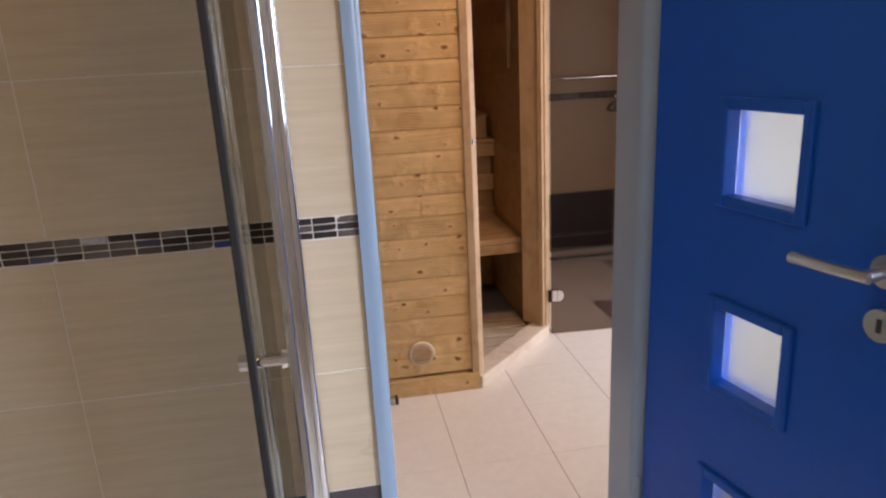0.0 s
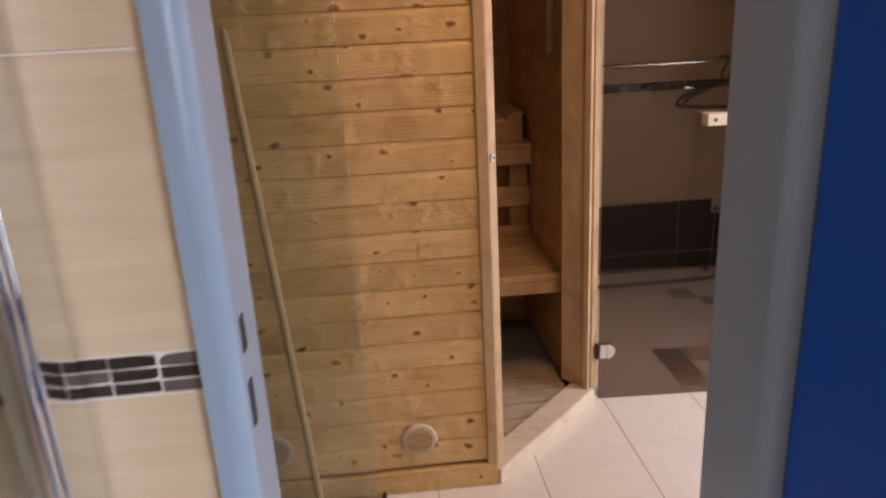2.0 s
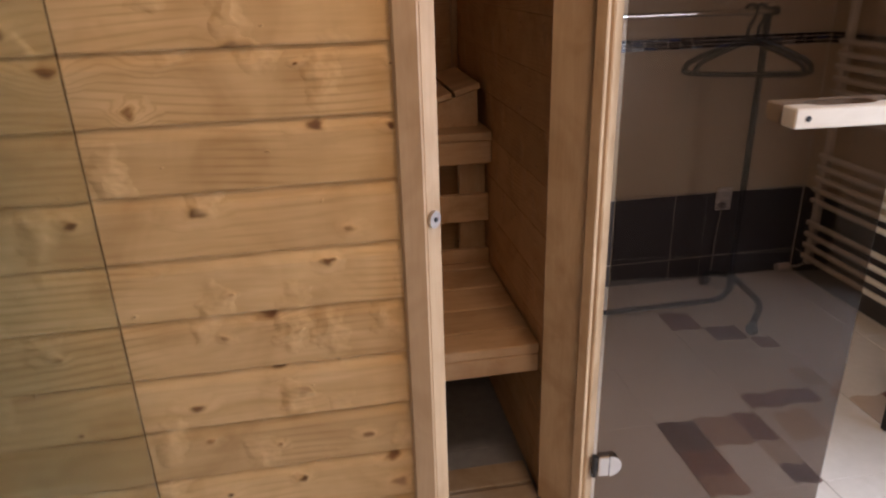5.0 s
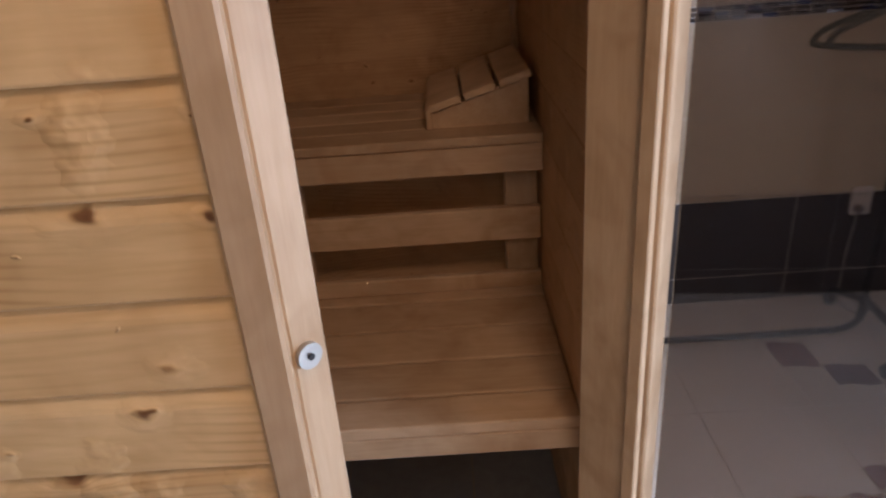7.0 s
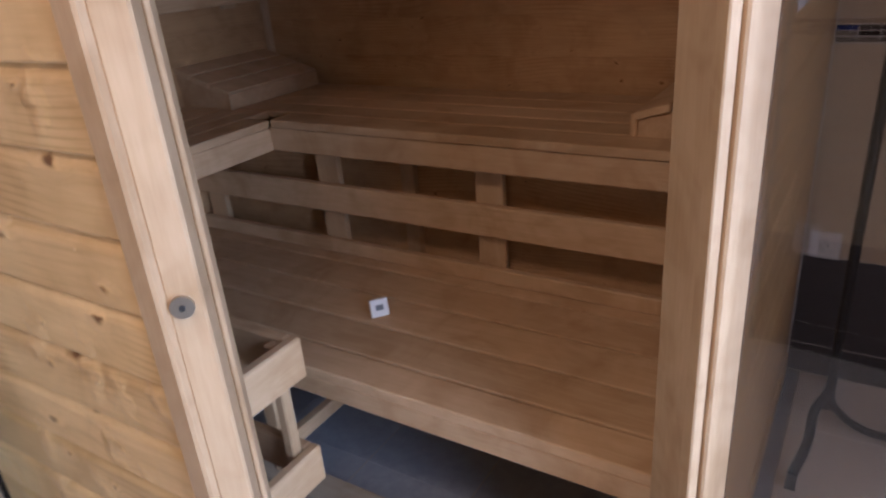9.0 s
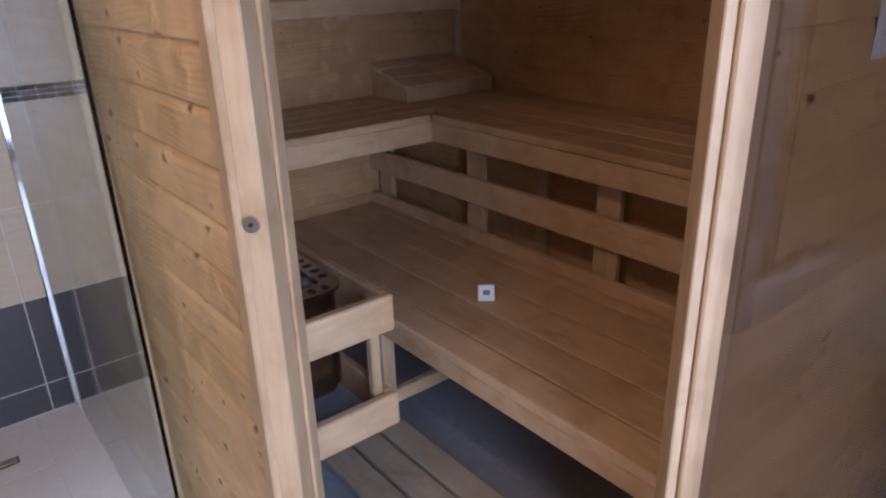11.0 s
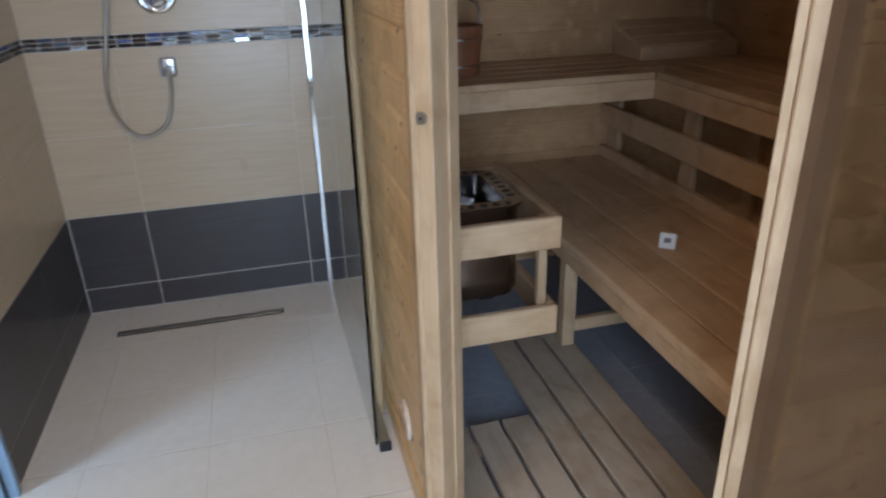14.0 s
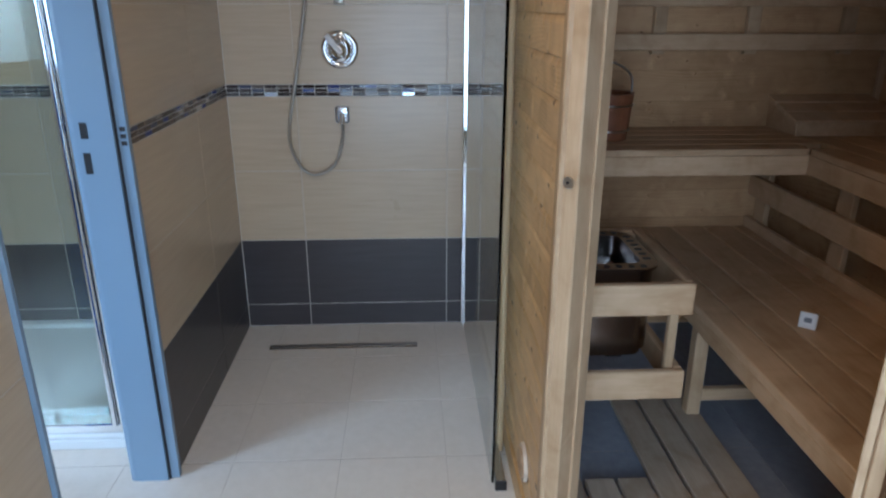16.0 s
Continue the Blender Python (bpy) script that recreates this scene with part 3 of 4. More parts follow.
part("tip", rod((-0.115, 2.514, 1.372), (-0.1163, 2.514, 1.39), 0.011, 14, 0.004), BROOM, stick, smooth=True)

drain = thing("linear_drain", (-0.755, 1.945, 0.002), "slim stainless steel linear floor drain", "drain")
# shade of the channel below the grate drawn as a near-black strip
part("channel", box(-0.772, -0.738, 1.640, 2.251, 0.0005, 0.0035), DARK, drain)
part("grate", box(-0.768, -0.742, 1.644, 2.247, 0.0035, 0.0055, 0.0008), STEEL, drain, "dull steel grate")

valve = thing("shower_valve", (XL, 1.966, 1.184), "round chrome shower mixer with a lever", "shower mixer")
X = lambda d, y, z: (XL + d, y, z)
VM = Matrix.Translation((XL, 1.966, 1.184)) @ Matrix.Rotation(radians(90), 4, "Y")
part("plate", lathe([(0.072, 0.0), (0.073, 0.003), (0.071, 0.008), (0.066, 0.012), (0.060, 0.0135), (0.054, 0.012), (0.050, 0.009)], VM), CHROME, valve, smooth=True)
part("ring", lathe([(0.0495, 0.0092), (0.048, 0.016), (0.044, 0.021), (0.038, 0.023), (0.033, 0.021), (0.031, 0.018)], VM), CHROME, valve, smooth=True)
part("body", lathe([(0.0305, 0.0182), (0.030, 0.036), (0.028, 0.046), (0.023, 0.053), (0.014, 0.057)], VM, 32), CHROME, valve, smooth=True)
part("lever", box(-0.011, 0.011, -0.072, 0.016, 0.0572, 0.069, 0.005, m=VM @ Matrix.Rotation(radians(-52), 4, "Z"), seg=3), PLASTIC, valve, "pale lever")

hose = thing("shower_hose", (XL + 0.02, 1.9, 0.9), "grey metal shower hose hanging in a loop", "shower hose")
part("hose", tube(smooth_line([X(0.055, 1.876, 1.62), X(0.050, 1.854, 1.40), X(0.040, 1.803, 1.12), X(0.030, 1.757, 0.90), X(0.024, 1.757, 0.80), X(0.022, 1.798, 0.716), X(0.022, 1.858, 0.694),
                               X(0.024, 1.930, 0.738), X(0.028, 1.963, 0.84), X(0.030, 1.966, 0.905)]), 0.0068, 10), STEEL, hose, smooth=True)
el = thing("hose_outlet", (XL, 1.966, 0.932), "square bright chrome wall outlet holding the hose", "hose outlet")
part("plate", box(XL, XL + 0.012, 1.937, 1.993, 0.900, 0.966, 0.010, seg=3), ALU, el, smooth=True)
part("elbow", rod(X(0.012, 1.966, 0.932), X(0.030, 1.966, 0.932), 0.012), CHROME, el, smooth=True)
part("nut", rod(X(0.030, 1.966, 0.938), X(0.030, 1.966, 0.898), 0.011, 12, 0.008), CHROME, el, smooth=True)
hk = thing("hand_shower_holder", (XL, 1.974, 1.375), "grey wall bracket of the hand shower", "bracket")
part("bracket", box(XL, XL + 0.035, 1.955, 1.993, 1.352, 1.41, 0.006, seg=2), STEEL, hk, smooth=True)

# ---- sauna cabin ----
sauna = thing("sauna_cabin", (0.0, 3.4, 0), "corner sauna cabin clad in knotty pine boards", "sauna")
SX0, SYB = XL + 0.005, YF - 0.03
WT = 0.075
PITCH, Z0 = 0.0828, 0.0086
SZ = 2.10


def board_mesh(length, h, material, t=0.016, soft=True, key={}):
    """A softline board, local x along its length, face towards -y."""
    k = (round(length, 3), round(h, 4), material.name, soft)
    if k not in key:
        bm = bmesh.new()
        prof = [(t, -h / 2), (t, h / 2 - 0.0004), (0.0052, h / 2 - 0.0004), (0.0047, h / 2 - 0.0024), (0.0036, h / 2 - 0.0054), (0.0023, h / 2 - 0.0092), (0.0010, h / 2 - 0.0132), (0, h / 2 - 0.0185), (0, -h / 2 + 0.0030), (0.0006, -h / 2 + 0.0012), (0.0020, -h / 2)]
        if not soft:
            prof = [(t, -h / 2), (t, h / 2), (0.0015, h / 2), (0, h / 2 - 0.002), (0, -h / 2 + 0.002), (0.0015, -h / 2)]
        a = [bm.verts.new((-length / 2, y, z)) for y, z in prof]
        b = [bm.verts.new((length / 2, y, z)) for y, z in prof]
        n = len(prof)
        bm.faces.new(a)
        bm.faces.new(b[::-1])
        for i in range(n):
            bm.faces.new((a[i], b[i], b[(i + 1) % n], a[(i + 1) % n]))
        key[k] = mesh_of(bm, material, "board")
    return key[k]


def boarding(parent, p0, p1, z0, z1, material, soft=True):
    """Boards from plan point p0 to p1; their face is to the right of that line."""
    a, b = Vector((*p0, 0)), Vector((*p1, 0))
    d = b - a
    rz = math.atan2(d.y, d.x)
    pitch, ref = (PITCH, Z0) if soft else (0.121, 0.02)
    k = math.floor((z0 - ref) / pitch + 0.001)
    while ref + k * pitch < z1 - 0.02:
        lo, hi = max(z0, ref + k * pitch), min(z1, ref + (k + 1) * pitch)
        if hi - lo > 0.035:
            ob = new("board", board_mesh(d.length, hi - lo, material, soft=soft))
            ob.matrix_basis = Matrix.Translation(((a + b) / 2).to_tuple()[:2] + ((lo + hi) / 2,)) @ Matrix.Rotation(rz, 4, "Z")
            under(ob, parent)
        k += 1


# wall cores, with the boards hung on both faces
core_s = part("south_wall", box(SX0, CX0 - 0.045, SY + 0.016, SY + WT - 0.016, 0.0, SZ), ASPEN, sauna)
boarding(core_s, (SX0, SY), (CX0 - 0.030, SY), 0.078, SZ, PINE)
boarding(core_s, (CX0 - 0.045, SY + WT), (SX0 + 0.06, SY + WT), 0.02, SZ, PANEL_IN, False)
core_e = part("east_wall", box(SXW - WT + 0.016, SXW - 0.016, CY1 + 0.075, SYB, 0.0, SZ), ASPEN, sauna)
boarding(core_e, (SXW, CY1 + 0.050), (SXW, SYB), 0.078, SZ, PINE)
boarding(core_e, (SXW - WT, SYB - 0.06), (SXW - WT, CY1 + 0.135), 0.02, SZ, PANEL_IN, False)
core_w = part("west_wall", box(SX0, SX0 + 0.044, SY + WT - 0.0158, SYB, 0.0, SZ), ASPEN, sauna)
SXI = SX0 + 0.060
boarding(core_w, (SXI, SY + WT), (SXI, SYB - 0.06), 0.02, SZ, PANEL_IN, False)
SYI = 4.125
core_n = part("north_wall", box(SXI - 0.0155, SXW - WT + 0.0155, SYI + 0.016, SYB, 0.0, SZ), ASPEN, sauna)
boarding(core_n, (SXI, SYI), (SXW - WT, SYI), 0.02, SZ, PANEL_IN, False)
part("roof", prism([(SX0, SY), (CX0, CY0), (CX1, CY1), (SXW, SYB), (SX0, SYB)], SZ, SZ + 0.06), ASPEN, sauna)
part("plinth", box(SX0, CX0 - 0.001, SY - 0.006, SY + 0.015, 0.0, 0.077, 0.003), PINE, sauna, "pine skirting board")
part("plinth", box(SXW - 0.015, SXW + 0.006, CY1 + 0.07, SYB, 0.0, 0.077, 0.003), PINE, sauna)
part("corner_batten", box(SXI, SXI + 0.024, SYI - 0.024, SYI, 0.9, SZ, 0.004), PINE_V, sauna)
part("corner_batten", box(SXW - WT - 0.022, SXW - WT, SYI - 0.022, SYI, 0.9, SZ, 0.004), PINE_V, sauna)

# door opening across the corner: s along it, d into the cabin
CH = Vector((CX1 - CX0, CY1 - CY0, 0))
CL = CH.length
CM = Matrix.Translation((CX0, CY0, 0)) @ Matrix.Rotation(math.atan2(CH.y, CH.x), 4, "Z")
df = part("door_frame", box(0.0, 0.035, 0.001, 0.090, 0.055, SZ, 0.003, m=CM), PINE_V, sauna, "pale pine door post")
part("door_post", box(CL - 0.012, CL + 0.030, -0.004, 0.125, 0.055, SZ, 0.003, m=CM), PINE_V, sauna, "pale pine door post")
part("rebate_strip", box(CL - 0.028, CL - 0.0125, 0.004, 0.028, 0.055, SZ, 0.002, m=CM), PINE_V, df, "door rebate strip")
part("rebate_strip", box(0.0354, 0.042, 0.050, 0.088, 0.055, SZ, 0.002, m=CM), PINE_V, df)
part("corner_trim", box(CX0 - 0.034, CX0 - 0.001, SY - 0.008, SY + 0.020, 0.0775, SZ, 0.003), PINE_V, sauna, "pale pine corner trim")
part("corner_trim", box(SXW - 0.020, SXW + 0.004, CY1 + 0.034, CY1 + 0.066, 0.0775, SZ, 0.003), PINE_V, sauna)
# threshold in a paler wood, its colour standing for the daylight on it
part("threshold", box(-0.004, CL + 0.004, -0.012, 0.085, 0.0, 0.054, 0.004, m=CM), PALE, sauna, "pale wooden threshold")
part("lintel", box(0.0355, CL - 0.0125, 0.002, 0.088, 1.955, SZ, 0.003, m=CM), PINE_V, sauna, "pine board above the door opening")
mg = part("magnet_catch", rod(CM @ Vector((0.0145, 0.002, 1.023)), CM @ Vector((0.0145, -0.004, 1.023)), 0.0115, 24), STEEL, sauna, "round steel door catch", True)
part("catch_core", rod(CM @ Vector((0.0145, -0.004, 1.023)), CM @ Vector((0.0145, -0.006, 1.023)), 0.003, 16), RUBBER_AND_HOLES, mg, smooth=True)


def vent(x, z):
    v = part("vent", rod((x, SY - 0.010, z), (x, SY - 0.001, z), 0.050, 36, 0.054), PALE, sauna, "round wooden air vent")
    part("opening", rod((x, SY - 0.0115, z), (x, SY - 0.010, z), 0.040, 32), PINE_V, v)
    for k in range(-3, 4):
        h = math.sqrt(0.040 ** 2 - (k * 0.0105) ** 2) - 0.001
        part("slat", box(x - h, x + h, SY - 0.0145, SY - 0.0116, z + k * 0.0105 - 0.0044, z + k * 0.0105 + 0.0044), PINE_V, v)


vent(0.291, 0.185)
vent(-0.137, 0.190)

# glass door, standing open
gd = thing("sauna_glass_door", (0.985, 2.955, 0.02), "bronze tinted glass sauna door standing wide open", "glass door")
GM = Matrix.Translation((0.978, 2.962, 0)) @ Matrix.Rotation(math.atan2(-0.034, 0.60), 4, "Z")
part("pane", box(0.004, 0.602, -0.004, 0.004, 0.008, 1.93, 0.0008, m=GM), BRONZE, gd).visible_shadow = False
for z in (0.205, 1.74):
    hb = part("hinge", box(0.006, 0.034, -0.012, 0.012, z - 0.029, z + 0.029, 0.003, m=GM), CHROME, gd, "rounded chrome glass hinge", True)
    hr = bmesh.new()
    prism([(0.034 + 0.029 * math.cos(a), 0.029 * math.sin(a)) for a in [radians(-90 + 12 * i) for i in range(16)]], -0.012, 0.012, m=GM @ Matrix.Translation((0, 0, z)) @ Matrix.Rotation(radians(90), 4, "X"), bm=hr)
    part("cap", hr, CHROME, hb, smooth=True)
    part("knuckle", rod(GM @ Vector((-0.002, -0.004, z - 0.03)), GM @ Vector((-0.002, -0.004, z + 0.03)), 0.007), BLACK, hb, smooth=True)


def bar_handle(side):
    """Wooden bar on one face of the pane, with a curved grip."""
    o = 0.0045
    pts = [(0.335, o), (0.385, o), (0.395, o + 0.020), (0.42, o + 0.026), (0.50, o + 0.026), (0.525, o + 0.020), (0.535, o), (0.588, o), (0.588, o + 0.048), (0.335, o + 0.048)]
    bm = prism([(x, side * y) for x, y in pts], 1.016, 1.056, 0.003, m=GM)
    h = part("handle", bm, HANDLE_W, gd, "pale wooden bar handle")
    for x in (0.362, 0.562):
        part("screw", rod(GM @ Vector((x, side * (o + 0.0475), 1.036)), GM @ Vector((x, side * (o + 0.0495), 1.036)), 0.006, 14), BLACK, h, smooth=True)


bar_handle(-1)
bar_handle(1)

# inside: duckboard, benches, backrests
duck = thing("duckboard", (0.3, 2.9, 0), "wooden slatted duckboard on the sauna floor", "duckboard")
for k in range(6):
    y0 = 2.632 + k * 0.0975
    y1 = y0 + 0.085
    x0 = 0.19 if y1 < 2.93 else -0.235
    e0 = CX0 + (y0 - CY0) - 0.125
    e1 = CX0 + (y1 - CY0) - 0.125
    part("slat", prism([(x0, y0), (min(e0, 0.872), y0), (min(e1, 0.872), y1), (x0, y1)], 0.024, 0.044, 0.002), DUCK, duck)
for x in (0.24, 0.62):
    part("bearer", box(x, x + 0.04, 2.66 if x < 0.5 else 2.95, 3.20, 0.004, 0.0238), ASPEN_Y, duck)

lower = thing("lower_bench", (0, 3.4, 0), "pale aspen lower sauna bench", "bench")
BX0, BX1 = SXI + 0.002, SXW - WT - 0.002
ys = [3.118, 3.213, 3.338, 3.472, 3.606, 3.700]
for a, b in zip(ys, ys[1:]):
    part("seat_board", box(BX0, BX1, a + 0.003, b - 0.003, 0.437, 0.463, 0.004, seg=2), ASPEN, lower)
part("front_board", box(BX0, BX1, 3.122, 3.148, 0.384, 0.4365, 0.004), ASPEN, lower)
for x in (-0.17, BX0 + 0.01):
    part("leg", box(x, x + 0.045, 3.155, 3.20, 0.004, 0.4365, 0.003), PINE_V, lower)
    part("leg", box(x, x + 0.045, 3.62, 3.665, 0.004, 0.4365, 0.003), PINE_V, lower)
    part("stretcher", box(x + 0.004, x + 0.032, 3.2005, 3.6195, 0.085, 0.13, 0.003), ASPEN_Y, lower)
part("bearer", box(BX1 - 0.03, BX1, 3.16, 3.69, 0.38, 0.4365), ASPEN_Y, lower)

backing = thing("bench_skirt", (0, 3.66, 0.463), "open slatted panel between the two benches", "bench skirt")
part("lower_rail", box(BX0, BX1, 3.650, 3.672, 0.4635, 0.508, 0.003), ASPEN, backing)
part("middle_rail", box(BX0, BX1, 3.650, 3.672, 0.600, 0.688, 0.003), ASPEN, backing)
for x in (-0.865, -0.335, 0.213, 0.795):
    part("post", box(x, x + 0.082, 3.6722, 3.694, 0.464, 0.800, 0.003), PINE_V, backing)
part("stud", box(-0.07, -0.025, 3.735, 3.760, 0.004, 0.790), PINE_V, backing)
part("back_panel", box(BX0, BX1, 3.7602, 3.775, 0.004, 0.790), PANEL_IN, backing, "brown back panel")

upper = thing("upper_bench", (-0.2, 3.8, 0.8), "L-shaped pale aspen upper sauna bench", "bench")
UF, UX, UZ = 3.605, -0.430, 0.887
part("front_board", box(UX - 0.02, BX1, UF + 0.006, UF + 0.034, 0.793, UZ - 0.024, 0.003), ASPEN, upper)
part("front_board", box(UX - 0.034, UX - 0.006, SY + WT + 0.002, UF + 0.0055, 0.793, UZ - 0.024, 0.003), ASPEN_Y, upper)
n = 5
w = (SYI - 0.012 - UF) / n
for k in range(n):
    part("seat_board", box(BX0 if k else UX, BX1, UF + k * w + (0.0 if k == 0 else 0.0018), UF + (k + 1) * w - 0.0018, UZ - 0.0235, UZ, 0.004, seg=2), ASPEN, upper)
w2 = (UX - BX0) / 5
for k in range(5):
    part("seat_board", box(BX0 + k * w2 + 0.004, BX0 + (k + 1) * w2 - (0.004 if k < 4 else 0.0005), SY + WT + 0.004, UF + w - 0.006 if k < 4 else UF - 0.001, UZ - 0.0235, UZ, 0.004, seg=2), ASPEN_Y, upper)
part("bearer", box(BX1 - 0.03, BX1, UF + 0.04, SYI - 0.02, 0.80, UZ - 0.024), ASPEN_Y, upper)
part("bearer", box(BX0, BX0 + 0.03, SY + WT + 0.02, SYI - 0.02, 0.80, UZ - 0.024), ASPEN_Y, upper)

rb = box(SXI + 0.030, SXI + 0.052, 2.75, SYI - 0.03, 1.185, 1.247, 0.004)
rest = part("backrest", rb, ASPEN_Y, sauna, "slatted wooden backrest on the wall")
part("rail", box(SXI + 0.030, SXI + 0.052, 2.75, SYI - 0.03, 1.345, 1.407, 0.004), ASPEN_Y, rest)
for y in (2.80, 3.17, 3.535, 3.915):
    part("upright", box(SXI + 0.001, SXI + 0.0295, y, y + 0.05, 1.17, 1.425, 0.003), PINE_V, rest)


def headrest(m, width, label):
    """Slatted wedge: two sides and three sloping slats, low in front."""
    h = thing("headrest", m.translation, label, "headrest", "headrests on the upper bench")
    d, z0, z1 = 0.235, 0.038, 0.108
    for x in (0.010, width - 0.032):
        t = bmesh.new()
        pts = [(0.004, 0.0), (d, 0.0), (d, z1), (0.004, z0)]
        a = [t.verts.new((x, y, z)) for y, z in pts]
        b = [t.verts.new((x + 0.022, y, z)) for y, z in pts]
        t.faces.new(a)
        t.faces.new(b[::-1])
        for i in range(4):
            t.faces.new((a[i], b[i], b[(i + 1) % 4], a[(i + 1) % 4]))
        bmesh.ops.transform(t, matrix=m, verts=t.verts)
        part("side", t, ASPEN_Y, h)
    tilt = m @ Matrix.Translation((0, 0, z0 + 0.001)) @ Matrix.Rotation(math.atan2(z1 - z0, d), 4, "X")
    for k in range(3):
        part("slat", box(0.0, width, k * 0.0875, k * 0.0875 + 0.079, 0.0, 0.018, 0.003, m=tilt, seg=2), ASPEN, h)
    part("front_lath", box(0.0, width, -0.012, 0.0035, 0.0, z0 + 0.014, 0.003, m=m), ASPEN, h)


headrest(Matrix.Translation((0.626, 4.065, UZ)) @ Matrix.Rotation(radians(-90), 4, "Z"), 0.375, "slatted wooden headrest wedge on the upper bench")
headrest(Matrix.Translation((-0.668, 3.672, UZ)) @ Matrix.Rotation(radians(90), 4, "Z"), 0.42, "long slatted wooden headrest in the bench corner")

bt = thing("wall_batten", (0.86, 3.24, 1.26), "narrow upright wooden strip on the sauna wall", "wooden strip")
part("strip", box(SXW - WT - 0.024, SXW - WT - 0.001, 3.225, 3.262, 1.262, 1.72, 0.004), PINE_V, bt)

card = thing("white_sensor", (0.086, 3.390, 0.463), "small white square sensor standing on the lower bench", "sensor")
SM = Matrix.Translation((0.083, 3.378, 0.4635)) @ Matrix.Rotation(radians(52), 4, "Z") @ Matrix.Rotation(radians(-14), 4, "X")
part("case", box(-0.024, 0.024, -0.006, 0.008, 0.0, 0.047, 0.003, m=SM, seg=2), PLASTIC, card)
part("mark", box(-0.010, 0.010, -0.0072, -0.0062, 0.018, 0.032, m=SM), INK, card, "small grey mark")

heater = thing("sauna_heater", (-0.02, 2.76, 0.38), "stainless steel electric sauna heater behind its guard", "heater")
hx0, hx1, hy0, hy1 = -0.19, 0.12, SY + WT + 0.012, 2.905
R0 = 0.055
part("casing", ring_prism(rounded(hx0, hx1, hy0, hy1, R0), rounded(hx0 + 0.006, hx1 - 0.006, hy0 + 0.006, hy1 - 0.006, R0 - 0.006), 0.425, 0.668), HEATER, heater, smooth=True)
rm = part("rim", ring_prism(rounded(hx0 - 0.010, hx1 + 0.012, hy0 - 0.008, hy1 + 0.012, R0 + 0.010), rounded(hx0 + 0.034, hx1 - 0.034, hy0 + 0.034, hy1 - 0.034, R0 - 0.030), 0.6685, 0.677), HEATER, heater, "bright steel rim with round slots")
part("inner_lip", ring_prism(rounded(hx0 + 0.033, hx1 - 0.033, hy0 + 0.033, hy1 - 0.033, R0 - 0.029), rounded(hx0 + 0.038, hx1 - 0.038, hy0 + 0.038, hy1 - 0.038, R0 - 0.033), 0.600, 0.6684), HEATER, heater)
# holes of the rim: black patches laid on top for their shade
slot_at = [(hx1 - 0.011, hy0 + 0.045 + 0.034 * k, 0.0) for k in range(7)] + [(hx0 + 0.050 + 0.038 * k, hy1 - 0.011, 90.0) for k in range(6)] + [(hx0 + 0.011, hy0 + 0.045 + 0.034 * k, 0.0) for k in range(7)]
for x, y, a in slot_at:
    sm = Matrix.Translation((x, y, 0)) @ Matrix.Rotation(radians(a), 4, "Z")
    part("slot", prism(rounded(-0.0125, 0.0125, -0.0085, 0.0085, 0.0084, 4), 0.6771, 0.6776, m=sm), RUBBER_AND_HOLES, rm)
part("cover_plate", box(-0.105, 0.105, -0.095, 0.095, -0.0015, 0.0015, m=Matrix.Translation((-0.035, 2.752, 0.632)) @ Matrix.Rotation(radians(-14), 4, "X")), ALU, heater, "sloping bright cover plate")
part("bottom_pan", prism(rounded(hx0 + 0.012, hx1 - 0.012, hy0 + 0.012, hy1 - 0.012, R0 - 0.012), 0.404, 0.4245), HEATER, heater, smooth=True)
part("terminal_box", box(hx1 - 0.10, hx1 - 0.05, hy1 - 0.11, hy1 - 0.06, 0.375, 0.4035, 0.004), RUBBER_AND_HOLES, heater, "black connection box")

guard = thing("heater_guard", (0.0, 2.8, 0.37), "open pine guard rail round the sauna heater", "heater guard")
gx0, gx1, gy = -0.26, 0.222, 2.972
for z0, z1, o in ((0.578, 0.667, 0.0), (0.325, 0.411, 0.0)):
    part("rail", box(gx1 - 0.024, gx1, SY + WT + 0.002, gy, z0, z1, 0.004), ASPEN_Y, guard)
    part("rail", box(gx0, gx1 - 0.0245, gy - 0.024, gy, z0, z1, 0.004), ASPEN, guard)
    part("rail", box(gx0, gx0 + 0.024, SY + WT + 0.002, gy - 0.0245, z0, z1, 0.004), ASPEN_Y, guard)
for x in (gx1 - 0.052, gx0 + 0.028):
    part("post", box(x, x + 0.024, gy - 0.050, gy - 0.0248, 0.330, 0.662, 0.003), PINE_V, guard)

BX, BY, BH = -0.66, 2.95, 0.165
bucket = thing("sauna_bucket", (BX, BY, UZ), "reddish wooden sauna bucket on the upper bench", "bucket")
bq = bmesh.new()
bmesh.ops.create_cone(bq, cap_ends=True, segments=28, radius1=0.080, radius2=0.094, depth=BH)
bmesh.ops.delete(bq, geom=[f for f in bq.faces if f.normal.z > 0.9], context="FACES_ONLY")
bmesh.ops.solidify(bq, geom=bq.faces[:], thickness=0.012)
bmesh.ops.translate(bq, verts=bq.verts, vec=(BX, BY, UZ + BH / 2 + 0.0005))
part("vessel", bq, BUCKET, bucket, smooth=True)
for z in (0.035, 0.125):
    r = 0.080 + 0.014 * z / BH + 0.0015
    part("hoop", tube([(BX + r * math.cos(a), BY + r * math.sin(a), UZ + z) for a in [math.tau * k / 36 for k in range(37)]], 0.004, 6), STEEL, bucket, smooth=True)
